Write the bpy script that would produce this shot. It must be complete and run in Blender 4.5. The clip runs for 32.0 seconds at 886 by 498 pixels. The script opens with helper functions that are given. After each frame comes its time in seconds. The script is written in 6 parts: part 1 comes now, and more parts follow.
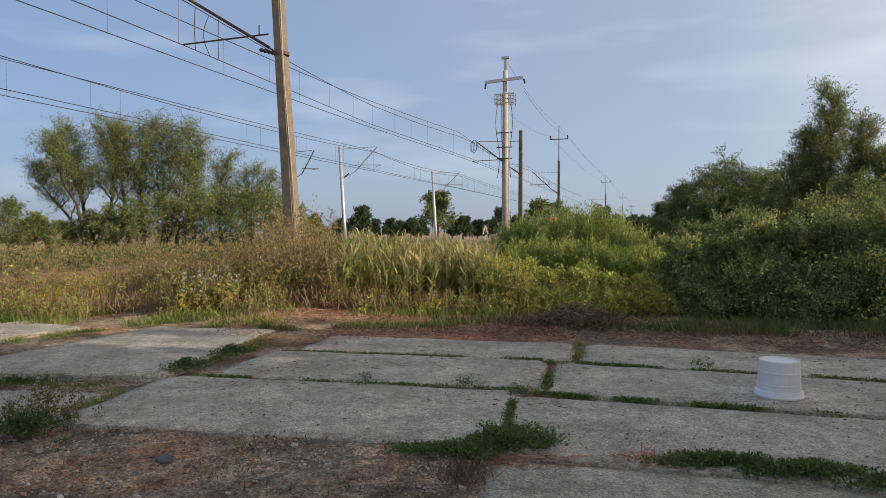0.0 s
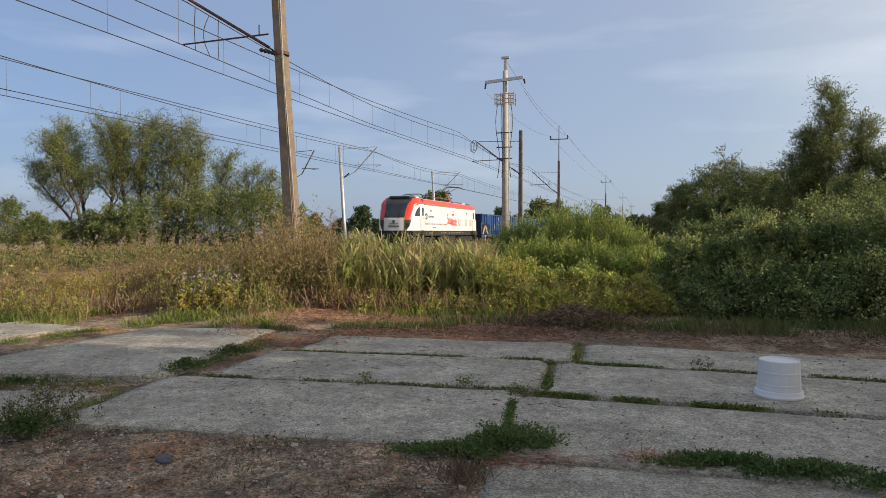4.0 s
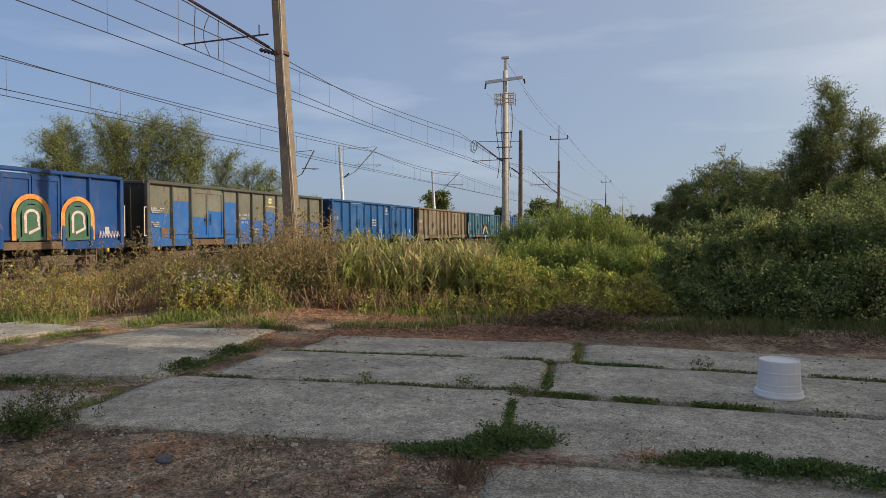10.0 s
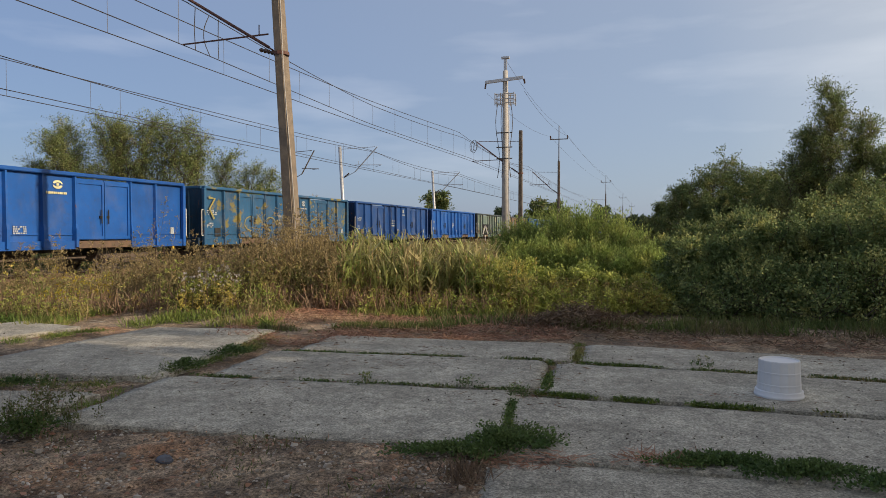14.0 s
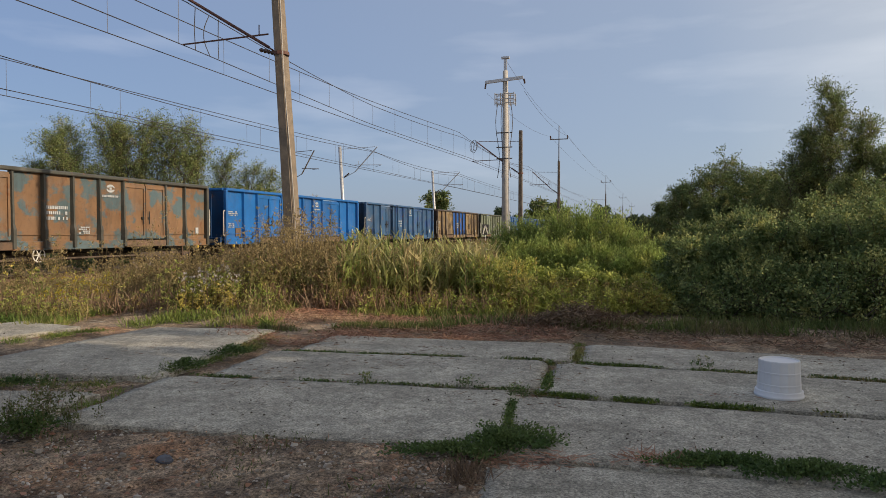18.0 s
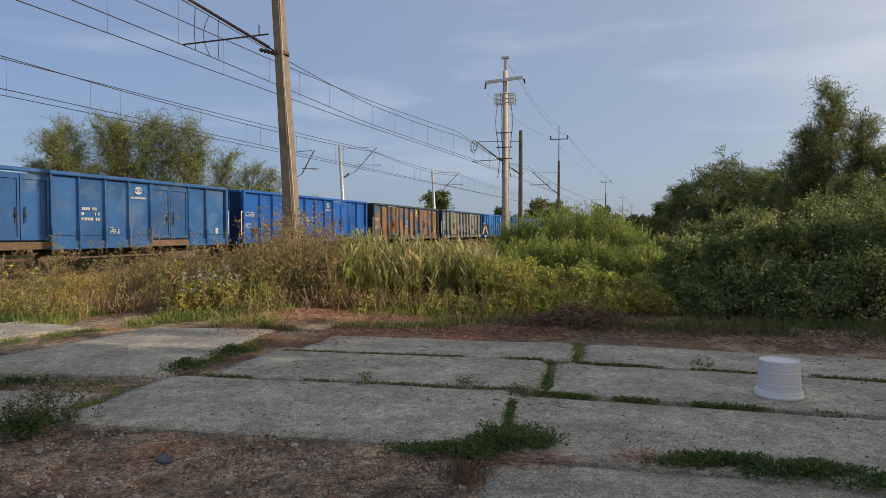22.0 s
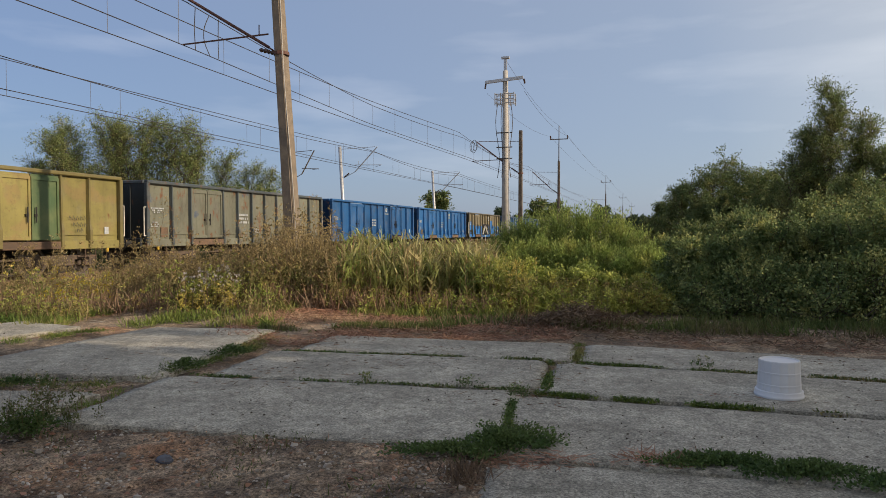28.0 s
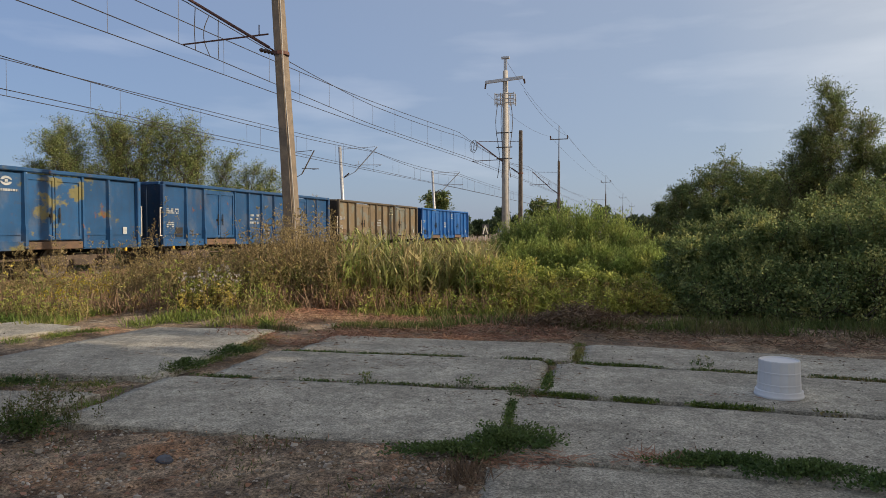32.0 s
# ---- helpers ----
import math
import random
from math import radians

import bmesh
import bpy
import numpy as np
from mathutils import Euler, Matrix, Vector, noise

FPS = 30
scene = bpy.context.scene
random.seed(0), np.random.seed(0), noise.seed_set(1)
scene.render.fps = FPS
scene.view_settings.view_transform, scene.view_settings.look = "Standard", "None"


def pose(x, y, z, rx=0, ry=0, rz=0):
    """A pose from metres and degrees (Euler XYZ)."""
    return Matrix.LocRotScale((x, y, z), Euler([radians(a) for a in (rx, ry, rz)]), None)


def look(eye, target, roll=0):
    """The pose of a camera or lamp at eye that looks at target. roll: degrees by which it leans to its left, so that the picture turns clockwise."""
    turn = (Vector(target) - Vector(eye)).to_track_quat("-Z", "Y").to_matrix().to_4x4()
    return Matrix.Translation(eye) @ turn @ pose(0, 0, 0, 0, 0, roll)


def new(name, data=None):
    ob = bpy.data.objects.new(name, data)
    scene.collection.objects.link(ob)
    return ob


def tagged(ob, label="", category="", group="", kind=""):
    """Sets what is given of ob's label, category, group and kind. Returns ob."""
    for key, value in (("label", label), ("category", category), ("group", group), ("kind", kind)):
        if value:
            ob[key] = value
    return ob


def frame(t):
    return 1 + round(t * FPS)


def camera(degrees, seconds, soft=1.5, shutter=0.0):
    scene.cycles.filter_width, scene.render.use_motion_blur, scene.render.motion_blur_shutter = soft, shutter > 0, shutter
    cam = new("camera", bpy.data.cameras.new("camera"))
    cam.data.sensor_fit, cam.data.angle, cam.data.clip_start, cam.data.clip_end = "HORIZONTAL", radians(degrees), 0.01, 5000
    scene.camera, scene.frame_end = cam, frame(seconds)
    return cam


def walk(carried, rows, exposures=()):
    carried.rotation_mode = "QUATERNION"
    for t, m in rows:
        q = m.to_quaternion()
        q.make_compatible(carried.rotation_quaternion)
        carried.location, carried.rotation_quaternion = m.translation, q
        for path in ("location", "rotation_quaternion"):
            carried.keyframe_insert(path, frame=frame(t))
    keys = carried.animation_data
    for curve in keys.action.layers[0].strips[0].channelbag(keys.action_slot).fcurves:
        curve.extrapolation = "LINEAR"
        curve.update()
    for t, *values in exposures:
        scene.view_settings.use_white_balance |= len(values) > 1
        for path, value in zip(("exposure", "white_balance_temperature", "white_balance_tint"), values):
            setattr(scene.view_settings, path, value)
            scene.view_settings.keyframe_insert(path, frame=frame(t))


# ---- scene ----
# ---- camera: on a tripod, still ----
cam = camera(66.3, 32.0, soft=0.6)
CAM = pose(0, 0, 1.3, 88.52, 0, 0)
walk(cam, [(0.0, CAM), (32.0, CAM)], exposures=[(0.0, 0.70), (3.5, 0.68), (5.5, 0.50), (6.0, 0.28), (6.5, 0.30), (7.0, 0.50), (9.0, 0.51), (32.0, 0.51)])

# ---- world, sun ----
SUN_AZ, SUN_EL = radians(110.5), radians(20.5)
world = bpy.data.worlds.new("world")
scene.world = world
world.use_nodes = True
wn, wl = world.node_tree.nodes, world.node_tree.links
wn.clear()
w_out = wn.new("ShaderNodeOutputWorld")
w_bg = wn.new("ShaderNodeBackground")
w_sky = wn.new("ShaderNodeTexSky")
w_sky.sky_type = "NISHITA"
w_sky.sun_disc = False
w_sky.sun_elevation, w_sky.sun_rotation = SUN_EL, SUN_AZ
w_sky.air_density, w_sky.dust_density, w_sky.ozone_density = 1.0, 1.2, 3.0
w_bg.inputs["Strength"].default_value = 0.11
w_co = wn.new("ShaderNodeTexCoord")
w_map = wn.new("ShaderNodeMapping")
w_map.inputs["Scale"].default_value = (1.2, 1.2, 6.0)
w_no = wn.new("ShaderNodeTexNoise")
w_no.inputs["Scale"].default_value, w_no.inputs["Detail"].default_value = 2.6, 7
w_ra = wn.new("ShaderNodeValToRGB")
w_ra.color_ramp.elements[0].position, w_ra.color_ramp.elements[1].position = 0.52, 0.80
w_ra.color_ramp.elements[0].color, w_ra.color_ramp.elements[1].color = (0, 0, 0, 1), (0.16, 0.16, 0.16, 1)
w_mix = wn.new("ShaderNodeMixRGB")
w_mix.inputs[2].default_value = (8.0, 8.0, 8.2, 1)
wl.new(w_co.outputs["Generated"], w_map.inputs[0])
wl.new(w_map.outputs[0], w_no.inputs["Vector"])
wl.new(w_no.outputs[0], w_ra.inputs[0])
wl.new(w_ra.outputs[0], w_mix.inputs[0])
w_haze = wn.new("ShaderNodeMixRGB")          # thin high haze over the whole sky
w_haze.inputs[0].default_value = 0.72
w_nrm = wn.new("ShaderNodeVectorMath")
w_nrm.operation = "NORMALIZE"
w_dot = wn.new("ShaderNodeVectorMath")          # how near the sun one looks
w_dot.operation = "DOT_PRODUCT"
w_dot.inputs[1].default_value = (math.sin(SUN_AZ) * math.cos(SUN_EL), math.cos(SUN_AZ) * math.cos(SUN_EL), math.sin(SUN_EL))
w_glow = wn.new("ShaderNodeValToRGB")
w_glow.color_ramp.elements[0].position, w_glow.color_ramp.elements[0].color = 0.08, (0.11, 0.155, 0.28, 1)
w_glow.color_ramp.elements[1].position, w_glow.color_ramp.elements[1].color = 1.0, (0.62, 0.53, 0.42, 1)
w_el = w_glow.color_ramp.elements.new(0.54)
w_el.color = (0.245, 0.285, 0.365, 1)
w_el = w_glow.color_ramp.elements.new(0.66)
w_el.color = (0.40, 0.41, 0.43, 1)
w_half = wn.new("ShaderNodeMapRange")
w_half.inputs[1].default_value = -1.0
w_ten = wn.new("ShaderNodeVectorMath")
w_ten.operation = "SCALE"
w_ten.inputs["Scale"].default_value = 10.0
wl.new(w_co.outputs["Generated"], w_nrm.inputs[0])
wl.new(w_nrm.outputs[0], w_dot.inputs[0])
wl.new(w_dot.outputs["Value"], w_half.inputs[0])
wl.new(w_half.outputs[0], w_glow.inputs[0])
wl.new(w_glow.outputs[0], w_ten.inputs[0])
wl.new(w_ten.outputs[0], w_haze.inputs[2])
wl.new(w_sky.outputs[0], w_haze.inputs[1])
wl.new(w_haze.outputs[0], w_mix.inputs[1])
wl.new(w_mix.outputs[0], w_bg.inputs[0])
wl.new(w_bg.outputs[0], w_out.inputs[0])

sun = new("sun", bpy.data.lights.new("sun", "SUN"))
sun.data.energy, sun.data.angle, sun.data.color = 3.5, radians(0.53), (1.0, 0.82, 0.60)
S_DIR = Vector((math.sin(SUN_AZ) * math.cos(SUN_EL), math.cos(SUN_AZ) * math.cos(SUN_EL), math.sin(SUN_EL)))
sun.matrix_world = look(S_DIR * 60, (0, 0, 0))

# ---- the plan: the railway runs past at 17.6 degrees to the view ----
TH = radians(17.6)
TV, NV = Vector((math.sin(TH), math.cos(TH), 0)), Vector((-math.cos(TH), math.sin(TH), 0))
TURN = 90 - 17.6
RAIL = -0.10          # top of the rails
D_TRAIN = 18.45       # from the camera's foot to the middle of the train's track
rng = np.random.default_rng(7)


def tr(s, d, z):
    """A point s along the track and d away from the camera across it."""
    return TV * s + NV * d + Vector((0, 0, z))


def px_at(bearing, depth):
    """World x for a bearing, at a depth."""
    return (bearing - 784) / 1200 * depth


def tpose(s, d, z, tilt_s=0, tilt_d=0):
    return Matrix.Translation(tr(s, d, z)) @ pose(0, 0, 0, tilt_d, tilt_s, TURN)


# ---- materials ----
def mat(name, c1, c2=None, scale=4.0, rough=0.7, metal=0.0, bump=0.0, bscale=None, c3=None, scale3=0.7, lo=0.4, hi=0.6,
        rnd=0.0, island=False, spec=0.5, lo3=0.5, hi3=0.65):
    m = bpy.data.materials.new(name)
    m.use_nodes = True
    n, l = m.node_tree.nodes, m.node_tree.links
    b = n["Principled BSDF"]
    b.inputs["Roughness"].default_value, b.inputs["Metallic"].default_value = rough, metal
    b.inputs["Specular IOR Level"].default_value = spec
    co = n.new("ShaderNodeTexCoord")
    oi = n.new("ShaderNodeObjectInfo")
    add = n.new("ShaderNodeVectorMath")
    add.operation = "MULTIPLY_ADD"
    add.inputs[1].default_value = (37.0, 19.0, 7.0)
    l.new(oi.outputs["Random"], add.inputs[0])
    l.new(co.outputs["Object"], add.inputs[2])
    vec = add.outputs[0] if rnd else co.outputs["Object"]

    def tex(sc, detail=6.0):
        t = n.new("ShaderNodeTexNoise")
        t.inputs["Scale"].default_value, t.inputs["Detail"].default_value = sc, detail
        t.inputs["Roughness"].default_value = 0.65
        l.new(vec, t.inputs["Vector"])
        return t.outputs[0]

    def ramp(src, a, z):
        r = n.new("ShaderNodeMapRange")
        r.inputs[1].default_value, r.inputs[2].default_value = a, z
        l.new(src, r.inputs[0])
        return r.outputs[0]

    def mix(f, a, z):
        x = n.new("ShaderNodeMixRGB")
        l.new(f, x.inputs[0])
        for k, v in ((1, a), (2, z)):
            if isinstance(v, tuple):
                x.inputs[k].default_value = (*v, 1)
            else:
                l.new(v, x.inputs[k])
        return x.outputs[0]

    col = mix(ramp(tex(scale), lo, hi), c1, c2 or tuple(0.8 * v for v in c1))
    if c3:
        col = mix(ramp(tex(scale3), lo3, hi3), col, c3)
    if island or rnd:
        hs = n.new("ShaderNodeHueSaturation")
        src = oi.outputs["Random"]
        if island:
            src = n.new("ShaderNodeNewGeometry").outputs["Random Per Island"]
        v = n.new("ShaderNodeMapRange")
        amp = rnd or 0.35
        v.inputs[3].default_value, v.inputs[4].default_value = 1 - amp, 1 + amp
        l.new(src, v.inputs[0])
        l.new(v.outputs[0], hs.inputs["Value"])
        l.new(col, hs.inputs["Color"])
        col = hs.outputs[0]
    l.new(col, b.inputs["Base Color"])
    if bump:
        bp = n.new("ShaderNodeBump")
        bp.inputs["Strength"].default_value, bp.inputs["Distance"].default_value = 0.8, bump
        l.new(tex(bscale or scale * 6), bp.inputs["Height"])
        l.new(bp.outputs[0], b.inputs["Normal"])
    return m


def leafmat(name, c1, c2, c3=None, amp=0.38, through_it=0.35, scale=1.2):
    """Leaves: two tones that drift through the plant, a third here and there, light that passes through."""
    m = mat(name, c1, c2, scale=scale, rough=0.6, island=True, c3=c3, scale3=scale * 0.8, spec=0.3, rnd=amp)
    n, l = m.node_tree.nodes, m.node_tree.links
    b = n["Principled BSDF"]
    src = b.inputs["Base Color"].links[0].from_socket
    tl = n.new("ShaderNodeBsdfTranslucent")
    l.new(src, tl.inputs[0])
    mx = n.new("ShaderNodeMixShader")
    mx.inputs[0].default_value = through_it
    l.new(b.outputs[0], mx.inputs[1])
    l.new(tl.outputs[0], mx.inputs[2])
    l.new(mx.outputs[0], n["Material Output"].inputs[0])
    return m


def grain(m, layers):
    """Multiplies a material's colour by fine noises: rows of (scale, lowest, highest, from, to)."""
    n, l = m.node_tree.nodes, m.node_tree.links
    b = n["Principled BSDF"]
    src = b.inputs["Base Color"].links[0].from_socket
    co = n.new("ShaderNodeTexCoord")
    for sc, lo, hi, a, z in layers:
        v = n.new("ShaderNodeTexNoise")
        v.inputs["Scale"].default_value, v.inputs["Detail"].default_value, v.inputs["Roughness"].default_value = sc, 3.0, 0.7
        l.new(co.outputs["Object"], v.inputs["Vector"])
        r = n.new("ShaderNodeMapRange")
        r.inputs[1].default_value, r.inputs[2].default_value, r.inputs[3].default_value, r.inputs[4].default_value = lo, hi, a, z
        l.new(v.outputs[0], r.inputs[0])
        mx = n.new("ShaderNodeVectorMath")
        mx.operation = "SCALE"
        l.new(src, mx.inputs[0])
        l.new(r.outputs[0], mx.inputs["Scale"])
        src = mx.outputs[0]
    l.new(src, b.inputs["Base Color"])
    return m


def concrete():
    """Old road concrete: stains, sand grain, dark pits and pale pebbles."""
    m = mat("road_concrete", (0.284, 0.264, 0.217), (0.370, 0.347, 0.288), 1.6, 0.93, bump=0.014, bscale=48, c3=(0.20, 0.185, 0.15), scale3=3.0, rnd=0.06, lo3=0.55, hi3=0.8)
    return grain(m, [(60.0, 0.36, 0.64, 0.52, 1.46), (2.2, 0.35, 0.65, 0.76, 1.14), (14.0, 0.36, 0.64, 0.76, 1.22), (110.0, 0.58, 0.70, 1.0, 1.8), (34.0, 0.62, 0.72, 1.0, 0.35)])


M_SOIL = grain(mat("soil", (0.176, 0.126, 0.085), (0.316, 0.240, 0.164), 3.0, 0.97, bump=0.05, bscale=45, c3=(0.316, 0.170, 0.088), scale3=0.9, lo3=0.52, hi3=0.68),
               [(55.0, 0.36, 0.64, 0.35, 1.7), (16.0, 0.36, 0.64, 0.6, 1.4), (120.0, 0.62, 0.72, 1.0, 2.4), (1.7, 0.38, 0.62, 0.55, 1.3)])
M_CONC = concrete()
M_POLE = mat("pole_concrete", (0.20, 0.162, 0.125), (0.150, 0.122, 0.096), 6.0, 0.9, bump=0.006, bscale=40, c3=(0.14, 0.115, 0.09), scale3=1.2)
M_GREYPOLE = mat("grey_pole_concrete", (0.42, 0.40, 0.37), (0.34, 0.32, 0.30), 5.0, 0.85, bump=0.004)
M_GALV = mat("galvanised_steel", (0.50, 0.50, 0.50), (0.40, 0.40, 0.41), 8.0, 0.45, metal=0.6)
M_DARKPOLE = mat("weathered_pole", (0.075, 0.06, 0.05), (0.13, 0.11, 0.09), 5.0, 0.9, bump=0.006)
M_RUSTARM = mat("rusty_steel", (0.085, 0.04, 0.035), (0.13, 0.065, 0.045), 9.0, 0.75, metal=0.2)
M_WIRE = mat("copper_wire", (0.06, 0.052, 0.048), (0.045, 0.04, 0.04), 9.0, 0.6, metal=0.3)
M_INSUL = mat("brown_porcelain", (0.05, 0.025, 0.02), None, 9.0, 0.25)
M_RAIL = mat("rail_steel", (0.13, 0.075, 0.05), (0.19, 0.12, 0.08), 5.0, 0.6, metal=0.3)
M_SLEEPER = mat("sleeper_concrete", (0.28, 0.25, 0.21), (0.2, 0.18, 0.15), 5.0, 0.9)
M_BALLAST = mat("ballast_stone", (0.22, 0.19, 0.165), (0.13, 0.11, 0.095), 12.0, 0.95, bump=0.05, bscale=16)
M_BUCKET = mat("white_plastic", (0.651, 0.651, 0.660), (0.598, 0.598, 0.616), 3.0, 0.45)
M_BLACK = mat("black_underframe", (0.011, 0.011, 0.012), (0.022, 0.02, 0.018), 6.0, 0.7)
M_BOGIE = mat("dusty_bogie", (0.055, 0.042, 0.034), (0.11, 0.08, 0.06), 5.0, 0.85, bump=0.004)
M_TYRE = mat("wheel_steel", (0.20, 0.17, 0.15), (0.10, 0.08, 0.07), 4.0, 0.5, metal=0.6)
M_STEEL_W = mat("white_rail_paint", (0.70, 0.68, 0.62), (0.5, 0.47, 0.42), 6.0, 0.5)
M_MARK = mat("white_marking", (0.400, 0.416, 0.432), (0.288, 0.312, 0.336), 9.0, 0.6)
M_GLASS = mat("dark_glass", (0.02, 0.026, 0.032), (0.03, 0.036, 0.045), 2.0, 0.06)
M_LWHITE = mat("white_loco_paint", (0.69, 0.70, 0.715), (0.655, 0.66, 0.67), 1.5, 0.32)
M_LRED = mat("red_loco_paint", (0.66, 0.055, 0.03), (0.58, 0.05, 0.03), 2.0, 0.32)
M_LGREY = mat("grey_grille", (0.44, 0.44, 0.44), (0.38, 0.38, 0.38), 8.0, 0.5)
M_LDGREY = mat("dark_grey_lettering", (0.16, 0.16, 0.17), None, 8.0, 0.5)
M_LYEL = mat("yellow_line", (0.55, 0.62, 0.05), (0.5, 0.55, 0.05), 5.0, 0.5)
M_LBLK = mat("black_paint", (0.03, 0.03, 0.032), (0.04, 0.04, 0.042), 3.0, 0.35)
M_BARK = mat("bark", (0.10, 0.075, 0.055), (0.055, 0.042, 0.032), 7.0, 0.95, bump=0.02, bscale=14)
L_WILLOW = leafmat("willow_leaves", (0.115, 0.165, 0.050), (0.190, 0.225, 0.078), (0.26, 0.25, 0.095), through_it=0.3, scale=1.6)
L_DARK = leafmat("dark_tree_leaves", (0.080, 0.120, 0.043), (0.137, 0.177, 0.061), (0.209, 0.200, 0.065))
L_BUSH = leafmat("bush_leaves", (0.111, 0.164, 0.059), (0.182, 0.231, 0.081), (0.460, 0.446, 0.153), through_it=0.28, scale=2.6)
L_OSIER = leafmat("osier_leaves", (0.293, 0.362, 0.098), (0.190, 0.270, 0.063), (0.385, 0.397, 0.115), through_it=0.4, scale=2.2)
L_YELLOWISH = leafmat("yellow_green_leaves", (0.344, 0.375, 0.088), (0.237, 0.300, 0.070), (0.469, 0.381, 0.104))
L_REED = leafmat("reed_leaves", (0.263, 0.316, 0.092), (0.355, 0.328, 0.132), (0.447, 0.381, 0.197))
L_PALE = leafmat("pale_flowers", (0.45, 0.42, 0.40), (0.36, 0.33, 0.28))
L_DULL = leafmat("dull_grass", (0.085, 0.125, 0.034), (0.118, 0.135, 0.044), (0.15, 0.12, 0.06))
L_REEDSTEM = leafmat("dry_reed_stems", (0.470, 0.358, 0.190), (0.336, 0.235, 0.123), (0.381, 0.190, 0.112), through_it=0.15)
L_STRAW = leafmat("red_brown_straw", (0.338, 0.182, 0.121), (0.257, 0.149, 0.101), (0.405, 0.270, 0.176), through_it=0.1)
M_PEBBLE = mat("pebble_stone", (0.40, 0.36, 0.31), (0.20, 0.165, 0.13), 6.0, 0.9, island=True, rnd=0.5)
M_SLATE = mat("slate_stone", (0.10, 0.11, 0.14), (0.07, 0.075, 0.095), 20.0, 0.8, bump=0.004)
L_FAR = leafmat("far_leaves", (0.051, 0.080, 0.043), (0.080, 0.116, 0.058))
L_WEED = leafmat("weed_leaves", (0.187, 0.204, 0.066), (0.275, 0.248, 0.094), (0.330, 0.209, 0.099), scale=3.2)
L_SEED = leafmat("dry_seed_heads", (0.316, 0.236, 0.113), (0.223, 0.179, 0.080), (0.413, 0.328, 0.166), scale=3.2)
L_STALK = leafmat("dry_stalks", (0.24, 0.18, 0.10), (0.17, 0.12, 0.065), None, through_it=0.1)
L_GRASS = leafmat("green_grass", (0.130, 0.200, 0.042), (0.195, 0.228, 0.056), (0.31, 0.245, 0.11))
L_HAY = leafmat("dry_grass", (0.250, 0.175, 0.112), (0.188, 0.112, 0.075), (0.275, 0.150, 0.106), through_it=0.15)
L_MAT = leafmat("matted_dry_grass", (0.17, 0.115, 0.075), (0.115, 0.078, 0.052), (0.24, 0.185, 0.12), through_it=0.1)
L_CRUMB = leafmat("dark_crumbs", (0.07, 0.055, 0.04), (0.12, 0.09, 0.06), None, through_it=0.1)
L_CREEP = leafmat("creeping_weed", (0.066, 0.115, 0.034), (0.10, 0.145, 0.042))
L_FLOWER = leafmat("yellow_flowers", (0.42, 0.32, 0.03), (0.34, 0.28, 0.03))


# ---- mesh tools ----
def part(name, bm, material, parent=None, label="", smooth=False):
    """One mesh object from a bmesh (or a ready mesh), under a thing or a part."""
    if isinstance(bm, bpy.types.Mesh):
        me = bm
    else:
        me = bpy.data.meshes.new(name)
        bm.to_mesh(me)
        bm.free()
        if smooth:
            me.polygons.foreach_set("use_smooth", [True] * len(me.polygons))
    if material is not None and not me.materials:
        me.materials.append(material)
    ob = new(name, me)
    ob.parent = parent
    if label:
        ob["label"] = label
    return ob


def thing(name, m, label, category, group="", kind=""):
    ob = new(name)
    ob.matrix_basis = m
    return tagged(ob, label, category, group, kind)


def box(bm, x0, x1, y0, y1, z0, z1, bev=0.0, m=None):
    r = bmesh.ops.create_cube(bm, size=1)
    vs = r["verts"]
    for v in vs:
        v.co = Vector(((x0 + x1) / 2 + v.co.x * (x1 - x0), (y0 + y1) / 2 + v.co.y * (y1 - y0), (z0 + z1) / 2 + v.co.z * (z1 - z0)))
    if bev:
        es = {e for v in vs for e in v.link_edges}
        r = bmesh.ops.bevel(bm, geom=list(es), offset=bev, segments=1, affect="EDGES")
        vs = list({v for v in vs if v.is_valid} | set(r["verts"]))
    if m is not None:
        bmesh.ops.transform(bm, matrix=m, verts=vs)
    return vs


def boxm(*a, **k):
    bm = bmesh.new()
    box(bm, *a, **k)
    return bm


def rings(bm, stations, sides=10, cap=True):
    """A loft of round sections: rows of (centre, radius, axis)."""
    loops = []
    for c, r, ax in stations:
        q = Vector(ax).normalized().to_track_quat("Z", "Y")
        loops.append([bm.verts.new(Vector(c) + q @ Vector((r * math.cos(2 * math.pi * k / sides), r * math.sin(2 * math.pi * k / sides), 0)))
                      for k in range(sides)])
    for a, b in zip(loops, loops[1:]):
        for k in range(sides):
            bm.faces.new((a[k], a[(k + 1) % sides], b[(k + 1) % sides], b[k]))
    if cap:
        bm.faces.new(loops[0][::-1])
        bm.faces.new(loops[-1])
    return loops


def rod(bm, a, b, r, r2=None, sides=8):
    a, b = Vector(a), Vector(b)
    rings(bm, [(a, r, b - a), (b, r if r2 is None else r2, b - a)], sides)


def path_tube(bm, pts, r, sides=5):
    pts = [Vector(p) for p in pts]
    st = []
    for k, p in enumerate(pts):
        a, b = pts[max(k - 1, 0)], pts[min(k + 1, len(pts) - 1)]
        st.append((p, r, b - a))
    rings(bm, st, sides)


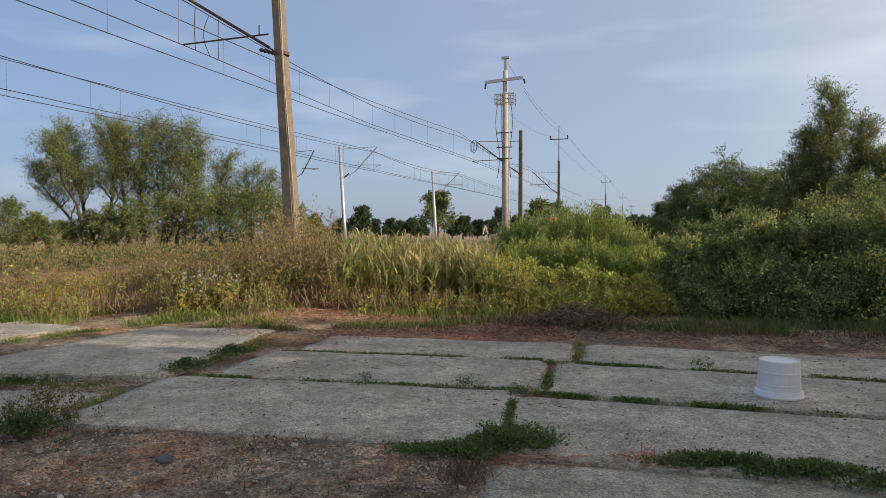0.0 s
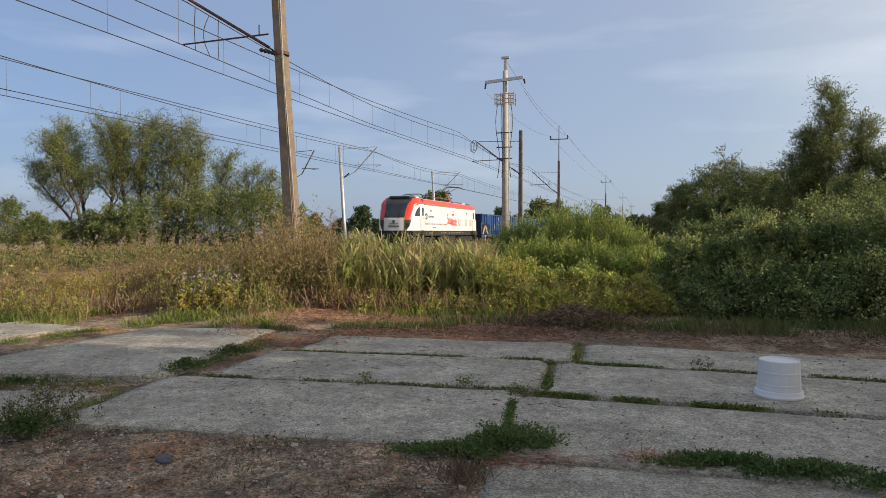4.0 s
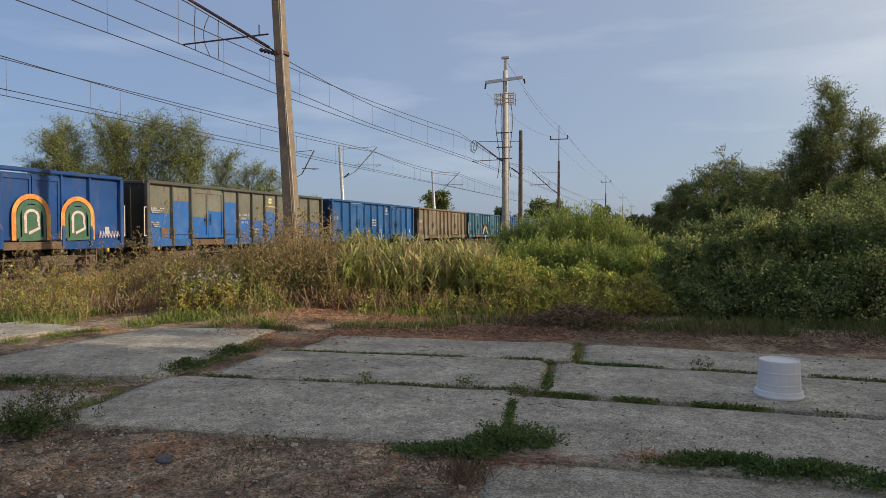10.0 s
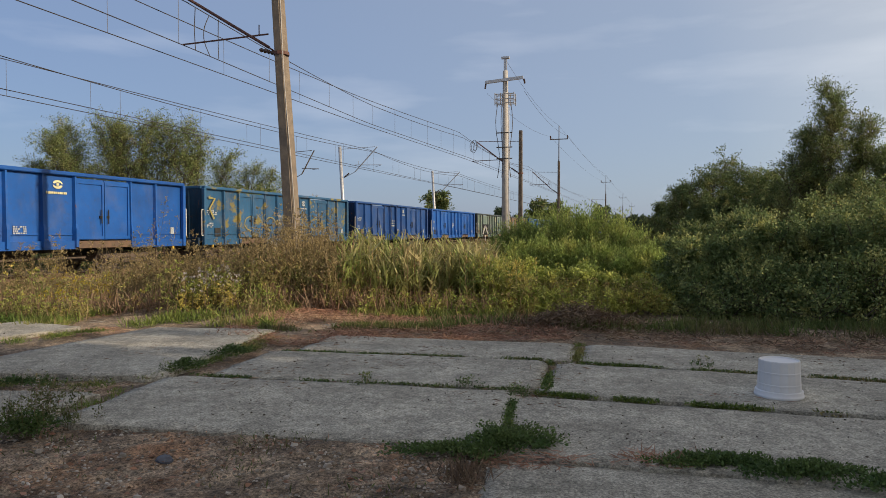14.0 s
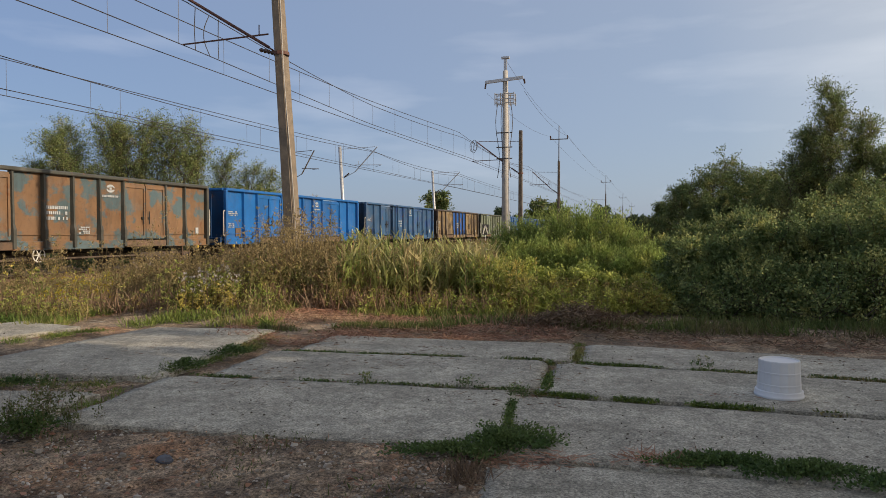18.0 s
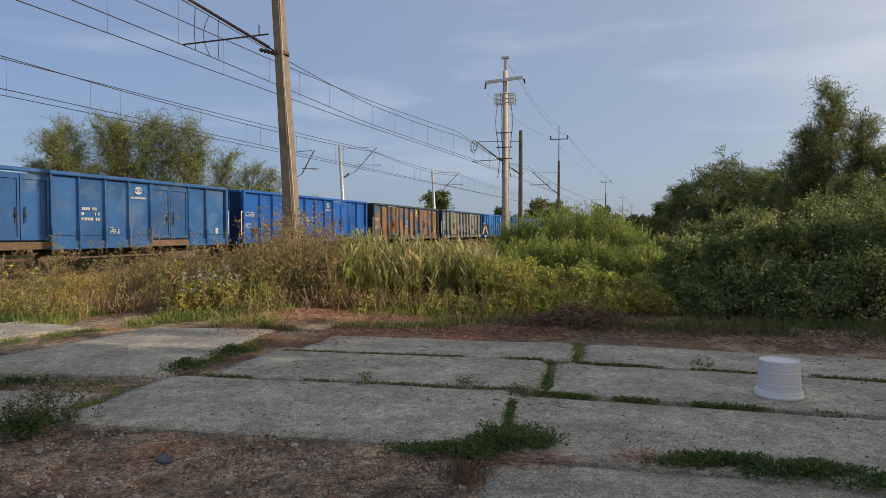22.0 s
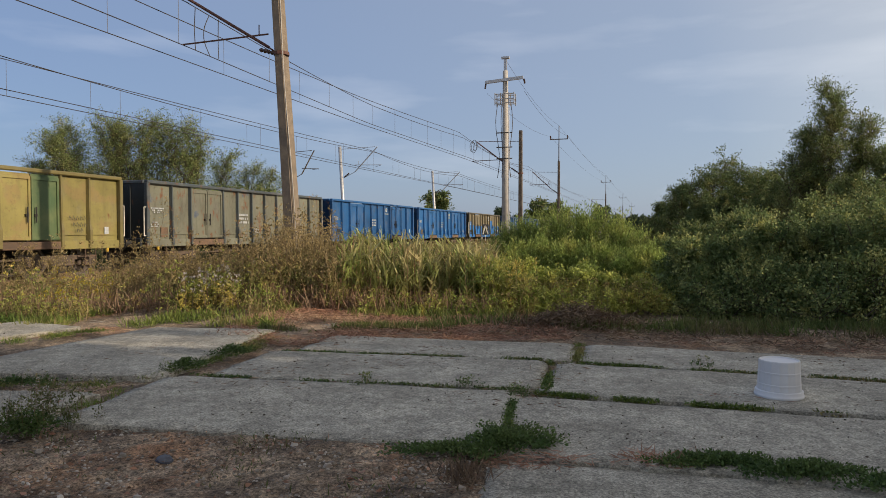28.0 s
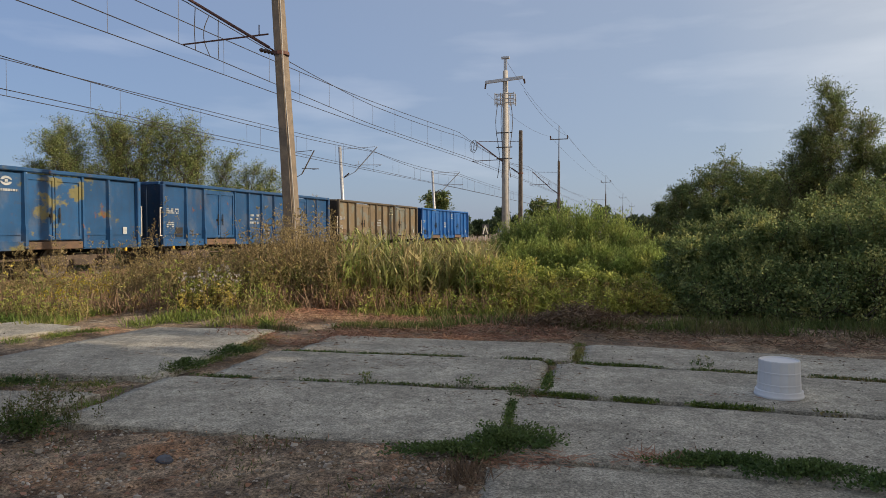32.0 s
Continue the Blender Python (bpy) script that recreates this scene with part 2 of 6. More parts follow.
def lathe(bm, prof, sides=32, axis_m=None):
    """A turned body: rows of (radius, height)."""
    loops = []
    for r, z in prof:
        loops.append([bm.verts.new((r * math.cos(2 * math.pi * k / sides), r * math.sin(2 * math.pi * k / sides), z)) for k in range(sides)])
    for a, b in zip(loops, loops[1:]):
        for k in range(sides):
            bm.faces.new((a[k], a[(k + 1) % sides], b[(k + 1) % sides], b[k]))
    if axis_m is not None:
        bmesh.ops.transform(bm, matrix=axis_m, verts=bm.verts)


def mesh_np(name, verts, n, k, smooth=False):
    """A mesh of n separate k-sided faces from a (n*k, 3) array."""
    me = bpy.data.meshes.new(name)
    me.vertices.add(n * k)
    me.vertices.foreach_set("co", np.ascontiguousarray(verts, dtype=np.float32).ravel())
    me.loops.add(n * k)
    me.loops.foreach_set("vertex_index", np.arange(n * k, dtype=np.int32))
    me.polygons.add(n)
    me.polygons.foreach_set("loop_start", np.arange(0, n * k, k, dtype=np.int32))
    me.update(calc_edges=True)
    return me


def unit(v):
    return v / np.maximum(np.linalg.norm(v, axis=1, keepdims=True), 1e-6)


def leaves(name, at, way, length, width, spread=0.6):
    """Leaf blades: a kite of four corners each, at the points, pointing along way with some spread."""
    n = len(at)
    d = unit(way + rng.normal(0, spread, (n, 3)))
    side = unit(np.cross(d, rng.normal(0, 1, (n, 3))))
    nrm = np.cross(d, side)
    ln = (length * rng.uniform(0.6, 1.25, n))[:, None]
    wd = (width * rng.uniform(0.7, 1.2, n))[:, None]
    v = np.empty((n, 4, 3))
    v[:, 0] = at
    v[:, 1] = at + d * ln * 0.45 + side * wd * 0.5 + nrm * ln * 0.06
    v[:, 2] = at + d * ln
    v[:, 3] = at + d * ln * 0.45 - side * wd * 0.5 + nrm * ln * 0.06
    return mesh_np(name, v.reshape(-1, 3), n, 4)


def blades(name, foot, height, width, lean=0.35):
    """Long leaves: a bent tapering strip each."""
    n = len(foot)
    az = rng.uniform(0, 2 * np.pi, n)
    out = np.stack([np.cos(az), np.sin(az), np.zeros(n)], 1)
    side = np.stack([-np.sin(az + rng.normal(0, .6, n)), np.cos(az), np.zeros(n)], 1)
    h = (height * rng.uniform(0.5, 1.2, n))[:, None]
    ln = (lean * rng.uniform(0.1, 1.5, n))[:, None]
    w = (width * rng.uniform(0.7, 1.3, n))[:, None]
    up = np.array([[0, 0, 1.0]])
    mid = foot + up * h * 0.6 + out * h * ln * 0.35
    tip = foot + up * h * (1 - 0.3 * ln) + out * h * ln
    v = np.empty((n, 8, 3))
    v[:, 0], v[:, 1] = foot - side * w / 2, foot + side * w / 2
    v[:, 2], v[:, 3] = mid + side * w * 0.45, mid - side * w * 0.45
    v[:, 4], v[:, 5] = v[:, 3], v[:, 2]
    v[:, 6], v[:, 7] = tip + side * w * 0.06, tip - side * w * 0.06
    return mesh_np(name, v.reshape(-1, 3), 2 * n, 4)


# ---- ground ----
def relief(x, y):
    """Height of the ground."""
    x, y = np.asarray(x, float), np.asarray(y, float)
    near = np.clip((4.30 - 0.19 * x - y) / 0.25, 0, 1) * np.clip((0.35 - x) / 0.3, 0, 1)
    z = -0.06 + (0.012 * np.sin(x * 1.7 + 0.6 * y) + 0.008 * np.sin(y * 2.9 - x)) + 0.025 * near
    z = z - 0.25 * np.clip((y - 9) / 6, 0, 1)
    mound = np.exp(-(((x + 3.2) / 2.2) ** 2 + ((y - 13) / 2.0) ** 2))
    z = z + 0.35 * mound
    z = z - 0.9 * np.clip((x - 4) / 6, 0, 1) * np.clip((y - 9) / 5, 0, 1)
    return z


def axis(lo, hi, fine_lo, fine_hi, step):
    mid = list(np.arange(fine_lo, fine_hi, step))
    g, a, z, out_a, out_z = 1.25, fine_lo, fine_hi, [], []
    w = step
    while a > lo:
        w *= g
        a -= w
        out_a.append(a)
    w = step
    while z < hi:
        out_z.append(z)
        w *= g
        z += w
    out_z.append(z)
    return np.array(out_a[::-1] + mid + out_z)


gx = axis(-3000, 3000, -7, 6, 0.08)
gy = axis(-400, 4000, 2.0, 5.6, 0.05)
gy = np.concatenate([gy[gy < 5.6], np.arange(5.6, 15, 0.14), gy[gy > 15]])
GX, GY = np.meshgrid(gx, gy)
GZ = relief(GX, GY) + rng.normal(0, 0.006, GX.shape)
for yy, xx in zip(*np.nonzero((np.abs(GX) < 8) & (GY > 2) & (GY < 5.6))):
    q = Vector((GX[yy, xx], GY[yy, xx], 0))
    near = min(max((4.30 - 0.19 * q.x - q.y) / 0.25, 0), 1) * min(max((0.35 - q.x) / 0.3, 0), 1)
    GZ[yy, xx] += near * (0.030 * noise.noise(q * 4.0) + 0.022 * noise.noise(q * 12.0))
nx, ny = len(gx), len(gy)
gi = (np.arange(ny - 1)[:, None] * nx + np.arange(nx - 1)[None, :]).ravel()
gm = bpy.data.meshes.new("ground")
gm.from_pydata(np.stack([GX.ravel(), GY.ravel(), GZ.ravel()], 1).tolist(), [],
               np.stack([gi, gi + 1, gi + 1 + nx, gi + nx], 1).tolist())
gm.polygons.foreach_set("use_smooth", [True] * len(gm.polygons))
tagged(part("ground", gm, M_SOIL), "dark brown bare soil with grit and dead leaves", "ground", kind="structure")


def scatter(n, x0, x1, y0, y1):
    x, y = rng.uniform(x0, x1, n), rng.uniform(y0, y1, n)
    return np.stack([x, y, relief(x, y)], 1)


# ---- pavement of concrete road slabs ----
pavement = thing("pavement", Matrix.Identity(4), "old grey concrete road slabs with weeds in the joints", "pavement", kind="structure")


def slab_mesh(lx, ly, seed=0, far=None):
    """A road slab with worn corners and ragged edges; far: its width at the far end on one side, where it tapers."""
    r = random.Random(seed)
    bm = bmesh.new()
    nxs, nys = 30, 14
    top = []
    for j in range(nys + 1):
        row = []
        for i in range(nxs + 1):
            x, y = (i / nxs - 0.5) * lx, (j / nys - 0.5) * ly
            if far is not None:
                y = -ly / 2 + (j / nys) * (ly + (far - ly) * i / nxs)
            z = 0.0
            end, edge = i in (0, nxs), j in (0, nys)
            if end:
                x += r.uniform(-0.016, 0.016) - math.copysign(0.05, x) * max(0, noise.noise(Vector((seed * 3.1, y * 3, x))))
                z -= 0.012
            if edge:
                y += r.uniform(-0.011, 0.011) - math.copysign(0.05, y) * max(0, noise.noise(Vector((x * 2.5, seed * 5.3, y))))
                z -= 0.012
            if end and edge:
                x, y, z = x - math.copysign(r.uniform(0.03, 0.10), x), y - math.copysign(r.uniform(0.02, 0.07), y), z - 0.012
            z += 0.007 * noise.noise(Vector((x * 1.4 + seed * 7, y * 1.4, 0))) + 0.0025 * noise.noise(Vector((x * 7, y * 7, seed)))
            row.append(bm.verts.new((x, y, z)))
        top.append(row)
    for j in range(nys):
        for i in range(nxs):
            bm.faces.new((top[j][i], top[j][i + 1], top[j + 1][i + 1], top[j + 1][i]))
    rim = top[0] + [top[j][-1] for j in range(1, nys + 1)] + top[-1][-2::-1] + [top[j][0] for j in range(nys - 1, 0, -1)]
    low = [bm.verts.new(v.co + Vector((0, 0, -0.14))) for v in rim]
    for k in range(len(rim)):
        bm.faces.new((rim[k - 1], low[k - 1], low[k], rim[k]))
    me = bpy.data.meshes.new("slab")
    bm.to_mesh(me)
    bm.free()
    me.polygons.foreach_set("use_smooth", [len(p.vertices) == 4 and abs(p.normal.z) > 0.5 for p in me.polygons])
    me.materials.append(M_CONC)
    return me


# x, y, turn, height, length, width
SLABS = [(-1.05, 5.09, -11, 0.0, 3.16, 1.53), (1.83, 4.28, -16.5, 0.0, 3.04, 1.46), (-0.54, 6.51, -11.5, 0.0, 3.02, 1.36), (2.40, 5.65, -18.5, 0.004, 3.04, 1.27),
         (-0.03, 7.70, -12.5, -0.004, 3.03, 1.12), (2.95, 6.82, -18, 0.0, 3.03, 1.15), (4.78, 3.38, -17, 0.0, 2.97, 1.42), (5.32, 4.66, -18, 0.0, 2.97, 1.25),
         (5.85, 5.86, -18, 0.0, 2.97, 1.15), (1.61, 2.94, -11, -0.03, 2.97, 1.47), (4.65, 2.2, -10, -0.035, 2.97, 1.47), (-4.28, 5.12, -4, 0.0, 2.97, 0.98),
         (-3.58, 7.66, 84, 0.008, 2.97, 2.45), (-6.25, 8.3, 62, 0.0, 2.97, 1.45), (-4.85, 10.85, 52, -0.115, 1.5, 1.1), (-1.2, 10.15, -4, -0.085, 2.6, 0.8)]
for k, (sx, sy, sr, sz, lx, ly) in enumerate(SLABS):
    ob = part("slab", slab_mesh(lx, ly, k, 1.72 if ly > 2 else None), None, pavement)
    ob.matrix_basis = pose(sx, sy, sz, random.uniform(-.35, .35), random.uniform(-.25, .25), sr)

# ---- bucket ----
bucket = thing("bucket", pose(2.655, 5.33, 0.0, 0, 0, 20) @ Matrix.Scale(0.93, 4), "white plastic bucket standing upside down on a concrete slab", "bucket")
bm = bmesh.new()
lathe(bm, [(0.0, 0.300), (0.135, 0.300), (0.146, 0.302), (0.152, 0.312), (0.158, 0.312), (0.161, 0.304), (0.164, 0.22), (0.1665, 0.215), (0.1665, 0.205),
           (0.166, 0.2), (0.169, 0.12), (0.1715, 0.115), (0.1715, 0.105), (0.171, 0.1), (0.174, 0.06)], 16)
part("body", bm, M_BUCKET, bucket, "faceted white plastic wall")
bm = bmesh.new()
lathe(bm, [(0.174, 0.062), (0.186, 0.060), (0.189, 0.055), (0.188, 0.030), (0.193, 0.027), (0.196, 0.02), (0.195, 0.006), (0.191, 0.0), (0.17, 0.0)], 40)
part("rim", bm, M_BUCKET, bucket, "thick white rim on the ground", smooth=True)

# ---- railway: ballast, sleepers, rails ----
bm = bmesh.new()
prof = [(-2.6, -0.55), (-1.7, -0.22), (1.7, -0.22), (2.6, -0.55)]
for (a0, z0), (a1, z1) in zip(prof, prof[1:]):
    bm.faces.new([bm.verts.new(p) for p in ((-40, a0, z0), (400, a0, z0), (400, a1, z1), (-40, a1, z1))])
ballast = tagged(part("ballast", bm, M_BALLAST), "grey-brown crushed stone ballast under the track", "ballast", kind="structure")
ballast.matrix_basis = tpose(0, D_TRAIN, RAIL)
track = thing("railway_track", tpose(0, D_TRAIN, RAIL), "rusty steel rails on concrete sleepers half hidden by weeds", "railway track", kind="structure")
for y in (-0.75, 0.75):
    bm = bmesh.new()
    for x0 in range(-40, 400, 40):
        box(bm, x0, x0 + 40, y - 0.035, y + 0.035, -0.045, 0.0)
        box(bm, x0, x0 + 40, y - 0.009, y + 0.009, -0.145, -0.045)
        box(bm, x0, x0 + 40, y - 0.07, y + 0.07, -0.165, -0.145)
    part("rail", bm, M_RAIL, track)
sl = bpy.data.meshes.new("sleeper")
bm = boxm(-0.12, 0.12, -1.3, 1.3, -0.30, -0.168, bev=0.02)
bm.to_mesh(sl)
bm.free()
sl.materials.append(M_SLEEPER)
for k in range(90):
    part("sleeper", sl, None, track).location = (k * 0.6 - 6, 0, 0)

# ---- masts and overhead line ----
def insulator(bm, a, b, r=0.05):
    a, b = Vector(a), Vector(b)
    st = []
    for k in range(9):
        f = k / 8
        st.append((a.lerp(b, f), r if k % 2 else r * 0.55, b - a))
    rings(bm, st, 8)


def catenary_mast(s, d, top, w0, w1, material, label, arm_d, tilt=0.0, lean=0.0, z0=-0.35, round_mast=False, reach=1.0, arm_mat=None, group="masts", s_arm=0.0,
                  zc=5.0, zt=7.1, zr=5.85, z_wire=5.7, over=0.45, stay=True, low=0.42):
    """A mast with its hinged bracket; the wire hangs at arm_d across the track, the top of the wire's carrier at 7.1 m."""
    arm_mat = arm_mat or M_RUSTARM
    ob = thing("catenary_mast", tpose(s, d, 0), label, "mast", group)
    bm = bmesh.new()
    if round_mast:
        rings(bm, [((0, 0, z0), w0 / 2, (0, 0, 1)), ((0, 0, 2), w0 / 2 - 0.01, (0, 0, 1)), ((0, 0, top), w1 / 2, (0, 0, 1))], 14)
    else:
        vs = box(bm, -w0 / 2, w0 / 2, -w0 * 0.38, w0 * 0.38, z0, top)
        for v in vs:
            if v.co.z > 1:
                v.co.x *= w1 / w0
                v.co.y *= w1 / w0
        bmesh.ops.bevel(bm, geom=bm.edges[:], offset=0.025, segments=2, affect="EDGES")
    for v in bm.verts:
        v.co.x, v.co.y = v.co.x + tilt * v.co.z, v.co.y + lean * v.co.z
    part("pole", bm, material, ob, smooth=round_mast)
    g = 1 if arm_d > d else -1
    dy = abs(arm_d - d)

    def p(y, z):
        return (tilt * z + s_arm * y / max(dy, 0.1), lean * z + (g * y if y < 0.7 else g * y - lean * z), z)

    bm = bmesh.new()
    rings(bm, [((tilt * zc, lean * zc, zc - 0.05), w0 * 0.5, (0, 0, 1)), ((tilt * zc, lean * zc, zc + 0.03), w0 * 0.5, (0, 0, 1))], 12)
    part("collar", bm, arm_mat, ob)
    bm = bmesh.new()
    rod(bm, p(0.72, zc + low), p(dy + 0.15, zt), 0.038)
    rod(bm, p(0.1, zc), p(0.72, zc + low), 0.02)
    part("bracket_tube", bm, arm_mat, ob)
    bm = bmesh.new()
    insulator(bm, p(0.2, zc + low * 0.15), p(0.6, zc + low * 0.8), 0.06)
    part("insulator", bm, M_INSUL, ob)
    bm = bmesh.new()
    rod(bm, p(0.74, zr + 0.05), p(dy + over, zr), 0.022)
    rod(bm, p(1.0, zr + 0.3), p(1.0, zr + 0.04), 0.014)
    part("registration_arm", bm, arm_mat, ob)
    bm = bmesh.new()
    if stay:
        rod(bm, p(0.1, zt - 0.08), p(dy, zt), 0.018)
        part("stay_rod", bm, arm_mat, ob)
    bm = bmesh.new()
    rod(bm, p(dy + over, zr), p(dy, z_wire + 0.02), 0.012)
    part("steady_arm", bm, arm_mat, ob)
    return ob


mast_1 = catenary_mast(14.9, 8.55, 10.2, 0.39, 0.25, M_POLE, "tall weathered brown concrete mast with a rusty wire bracket", 11.8, lean=0.065, zc=5.70, low=0.18, zt=7.50, zr=6.16, z_wire=6.15, over=0.02, stay=False)
for s, d, top in ((43, 20.75, 7.2), (63.3, 20.75, 7.25)):
    catenary_mast(s, d, top, 0.28, 0.23, M_GALV, "pale galvanised steel mast carrying the far wire bracket", 18.5, lean=0.06, round_mast=True, arm_mat=M_GALV)
for s, d, top in ((66, 9.2, 8.1), (126, 9.1, 8.1), (186, 9.0, 8.1), (250, 9.0, 8.1)):
    catenary_mast(s, d, top, 0.36, 0.26, M_DARKPOLE, "slim dark lattice mast with a wire bracket", 11.6)
    ext = thing("line_pole_top", tpose(s, d, top), "thin dark steel pole top with a cross arm for wires", "pole top", "pole tops")
    bm = bmesh.new()
    rod(bm, (0, 0, 0), (0, 0, 3.4), 0.05, 0.035)
    part("spike", bm, M_DARKPOLE, ext)
    bm = bmesh.new()
    rod(bm, (0, -0.85, 2.1), (0, 0.85, 2.1), 0.045)
    part("cross_arm", bm, M_DARKPOLE, ext)
    for y in (-0.82, 0.82):
        bm = bmesh.new()
        insulator(bm, (0, y, 2.12), (0, y, 2.45), 0.07)
        part("insulator", bm, M_INSUL, ext)

# tall pole with a switch gear
S2, D2 = 41.7, 9.15
pole = thing("power_pole", tpose(S2, D2, 0), "tall round grey concrete pole with cross arm and switch frame", "power pole")
bm = bmesh.new()
rings(bm, [((0.2, 0, -0.5), 0.27, (0, 0, 1)), ((0.1, 0, 5), 0.22, (0, 0, 1)), ((0, 0, 11.3), 0.155, (0, 0, 1))], 18)
part("shaft", bm, M_GREYPOLE, pole, smooth=True)
bm = bmesh.new()
box(bm, -0.07, 0.07, -0.09, 0.09, 11.3, 12.1)
box(bm, -0.12, 0.12, -0.25, 0.25, 12.05, 12.17)
part("pole_cap", bm, M_GALV, pole)
bm = bmesh.new()
box(bm, -0.26, -0.12, -1.2, 1.2, -0.09, 0.09, m=pose(0, 0.05, 10.70, -4, 0, 0))
part("cross_arm", bm, M_GALV, pole)
for y in (-1.2, 1.2):
    bm = bmesh.new()
    insulator(bm, (-0.19, y, 10.61 - y * 0.07), (-0.19, y * 1.05, 10.31 - y * 0.07), 0.07)
    part("insulator", bm, M_INSUL, pole)
bm = bmesh.new()
for z in (9.25, 9.5, 9.8):
    box(bm, -0.3, -0.24, -0.62, 0.62, z, z + 0.05)
    box(bm, 0.24, 0.3, -0.62, 0.62, z, z + 0.05)
for y in (-0.6, -0.25, 0.25, 0.6):
    for x in (-0.27, 0.27):
        box(bm, x - 0.025, x + 0.025, y - 0.025, y + 0.025, 9.15, 9.9)
part("switch_frame", bm, M_GREYPOLE, pole)
for z in (7.4, 6.5, 5.8):
    part("bracket", boxm(-0.28, -0.22, -0.5, 0.5, z, z + 0.06), M_DARKPOLE, pole)
for y, bow in ((-0.42, -0.1), (0.42, 0.12), (0.15, 0.05)):
    bm = bmesh.new()
    path_tube(bm, [(-0.3, y + bow * math.sin(k / 12 * math.pi * 2), 9.2 - k * 0.38) for k in range(13)], 0.022)
    part("cable", bm, M_WIRE, pole)
bm = bmesh.new()
rod(bm, (-0.3, -0.3, 9.0), (-0.4, -0.3, 0.2), 0.03)
part("drive_rod", bm, M_GALV, pole)
catenary_mast(42.6, 8.35, 7.7, 0.34, 0.26, M_DARKPOLE, "dark weathered concrete mast beside the tall pole", 11.1)


def wire_run(label, way, z_contact, z_sup, sag, sups, s_end=260, s0=-6, first=2.3):
    """Contact wire and carrier wire; way: rows of (s, d) that the wires follow."""
    ob = thing("overhead_wire", Matrix.Identity(4), label, "overhead wire", "overhead wires")
    ws, wd = [a for a, _ in way], [b for _, b in way]

    def dd(s):
        return float(np.interp(s, ws, wd))

    def zm(s):
        for a, b in zip(sups, sups[1:]):
            if a <= s <= b:
                f = (s - a) / (b - a)
                return z_sup - 4 * sag * f * (1 - f)
        return z_sup
    ss = [s0 + 1.5 * k for k in range(int((s_end - s0) / 1.5) + 1)]
    for nm, fz, r in (("contact_wire", lambda s: z_contact, 0.013), ("carrier_wire", zm, 0.014)):
        bm = bmesh.new()
        path_tube(bm, [tr(s, dd(s), fz(s)) for s in ss], r, 4)
        part(nm, bm, M_WIRE, ob)
    for k, s in enumerate(np.arange(s0 + first, 90, 4.6)):
        bm = bmesh.new()
        rod(bm, tr(s, dd(s), z_contact), tr(s, dd(s), zm(s)), 0.006, sides=4)
        part("dropper", bm, M_WIRE, ob)
    return ob


wire_run("thin dark contact wire and carrier wire with droppers", [(0, 11.5), (14.9, 11.8), (28, 12.4), (43, 11.9), (66, 12.0), (260, 13.2)], 6.14, 7.30, 0.30, [-14, 14.9, 41.7, 66, 126, 186, 260])
wire_run("thin dark contact wire and carrier wire with droppers", [(0, 12.75), (28, 12.7), (43, 12.2), (66, 12.2), (260, 13.4)], 6.10, 7.68, 0.50, [-10, 41.7, 66, 126, 186, 260], first=0.9)
wire_run("dark contact wire over the train's track", [(0, 18.45)], 5.50, 6.72, 0.40, [8, 43, 63.3, 125, 185, 260], first=1.5)
wire_run("dark contact wire over the train's track", [(0, 19.4), (43, 18.9), (63, 18.5)], 5.48, 6.9, 0.30, [-15, 43, 63.3, 125, 185, 260], first=3.6)
# jumper cables at the first mast
jump = thing("jumper_cables", Matrix.Identity(4), "loose dark jumper cables hanging between the wires", "cable")
for ds, bow in ((0.5, 0.12), (1.1, -0.1), (1.5, 0.15)):
    bm = bmesh.new()
    path_tube(bm, [tr(14.9 + ds + bow * math.sin(k / 10 * math.pi), 11.82 + 0.12 * math.sin(k / 10 * math.pi), 7.25 - 1.1 * k / 10) for k in range(11)], 0.012, 5)
    part("cable", bm, M_WIRE, jump)
loops = thing("jumper_cables", tpose(42.2, 11.3, 6.75), "loops of dark jumper cable at the second mast", "cable")
for dy, r0 in ((0.0, 0.42), (0.25, 0.34), (-0.2, 0.30)):
    bm = bmesh.new()
    path_tube(bm, [(0.1 * math.sin(a), dy * 0.5 + r0 * 0.4 * math.cos(a), r0 * math.sin(a)) for a in np.linspace(0.4, 6.6, 19)], 0.016, 5)
    part("cable", bm, M_WIRE, loops)
line = thing("power_line", Matrix.Identity(4), "three thin wires from pole to pole", "power line")
for off, z0 in ((-1.2, 9.95), (1.2, 10.0), (0, 12.0)):
    bm = bmesh.new()
    pts = []
    stops = [(S2, D2 + off, z0), (66, 9.2 + off * 0.7, 10.5 + (1.0 if off == 0 else 0)), (126, 9.1 + off * 0.7, 10.5 + (1.0 if off == 0 else 0)),
             (186, 9 + off * 0.7, 10.5 + (1.0 if off == 0 else 0)), (250, 9 + off * 0.7, 10.5 + (1.0 if off == 0 else 0))]
    for (a, b, c), (a2, b2, c2) in zip(stops, stops[1:]):
        for k in range(12):
            f = k / 12
            pts.append(tr(a + (a2 - a) * f, b + (b2 - b) * f, c + (c2 - c) * f - 4 * 0.5 * f * (1 - f)))
    path_tube(bm, pts, 0.010, 4)
    part("wire", bm, M_WIRE, line)

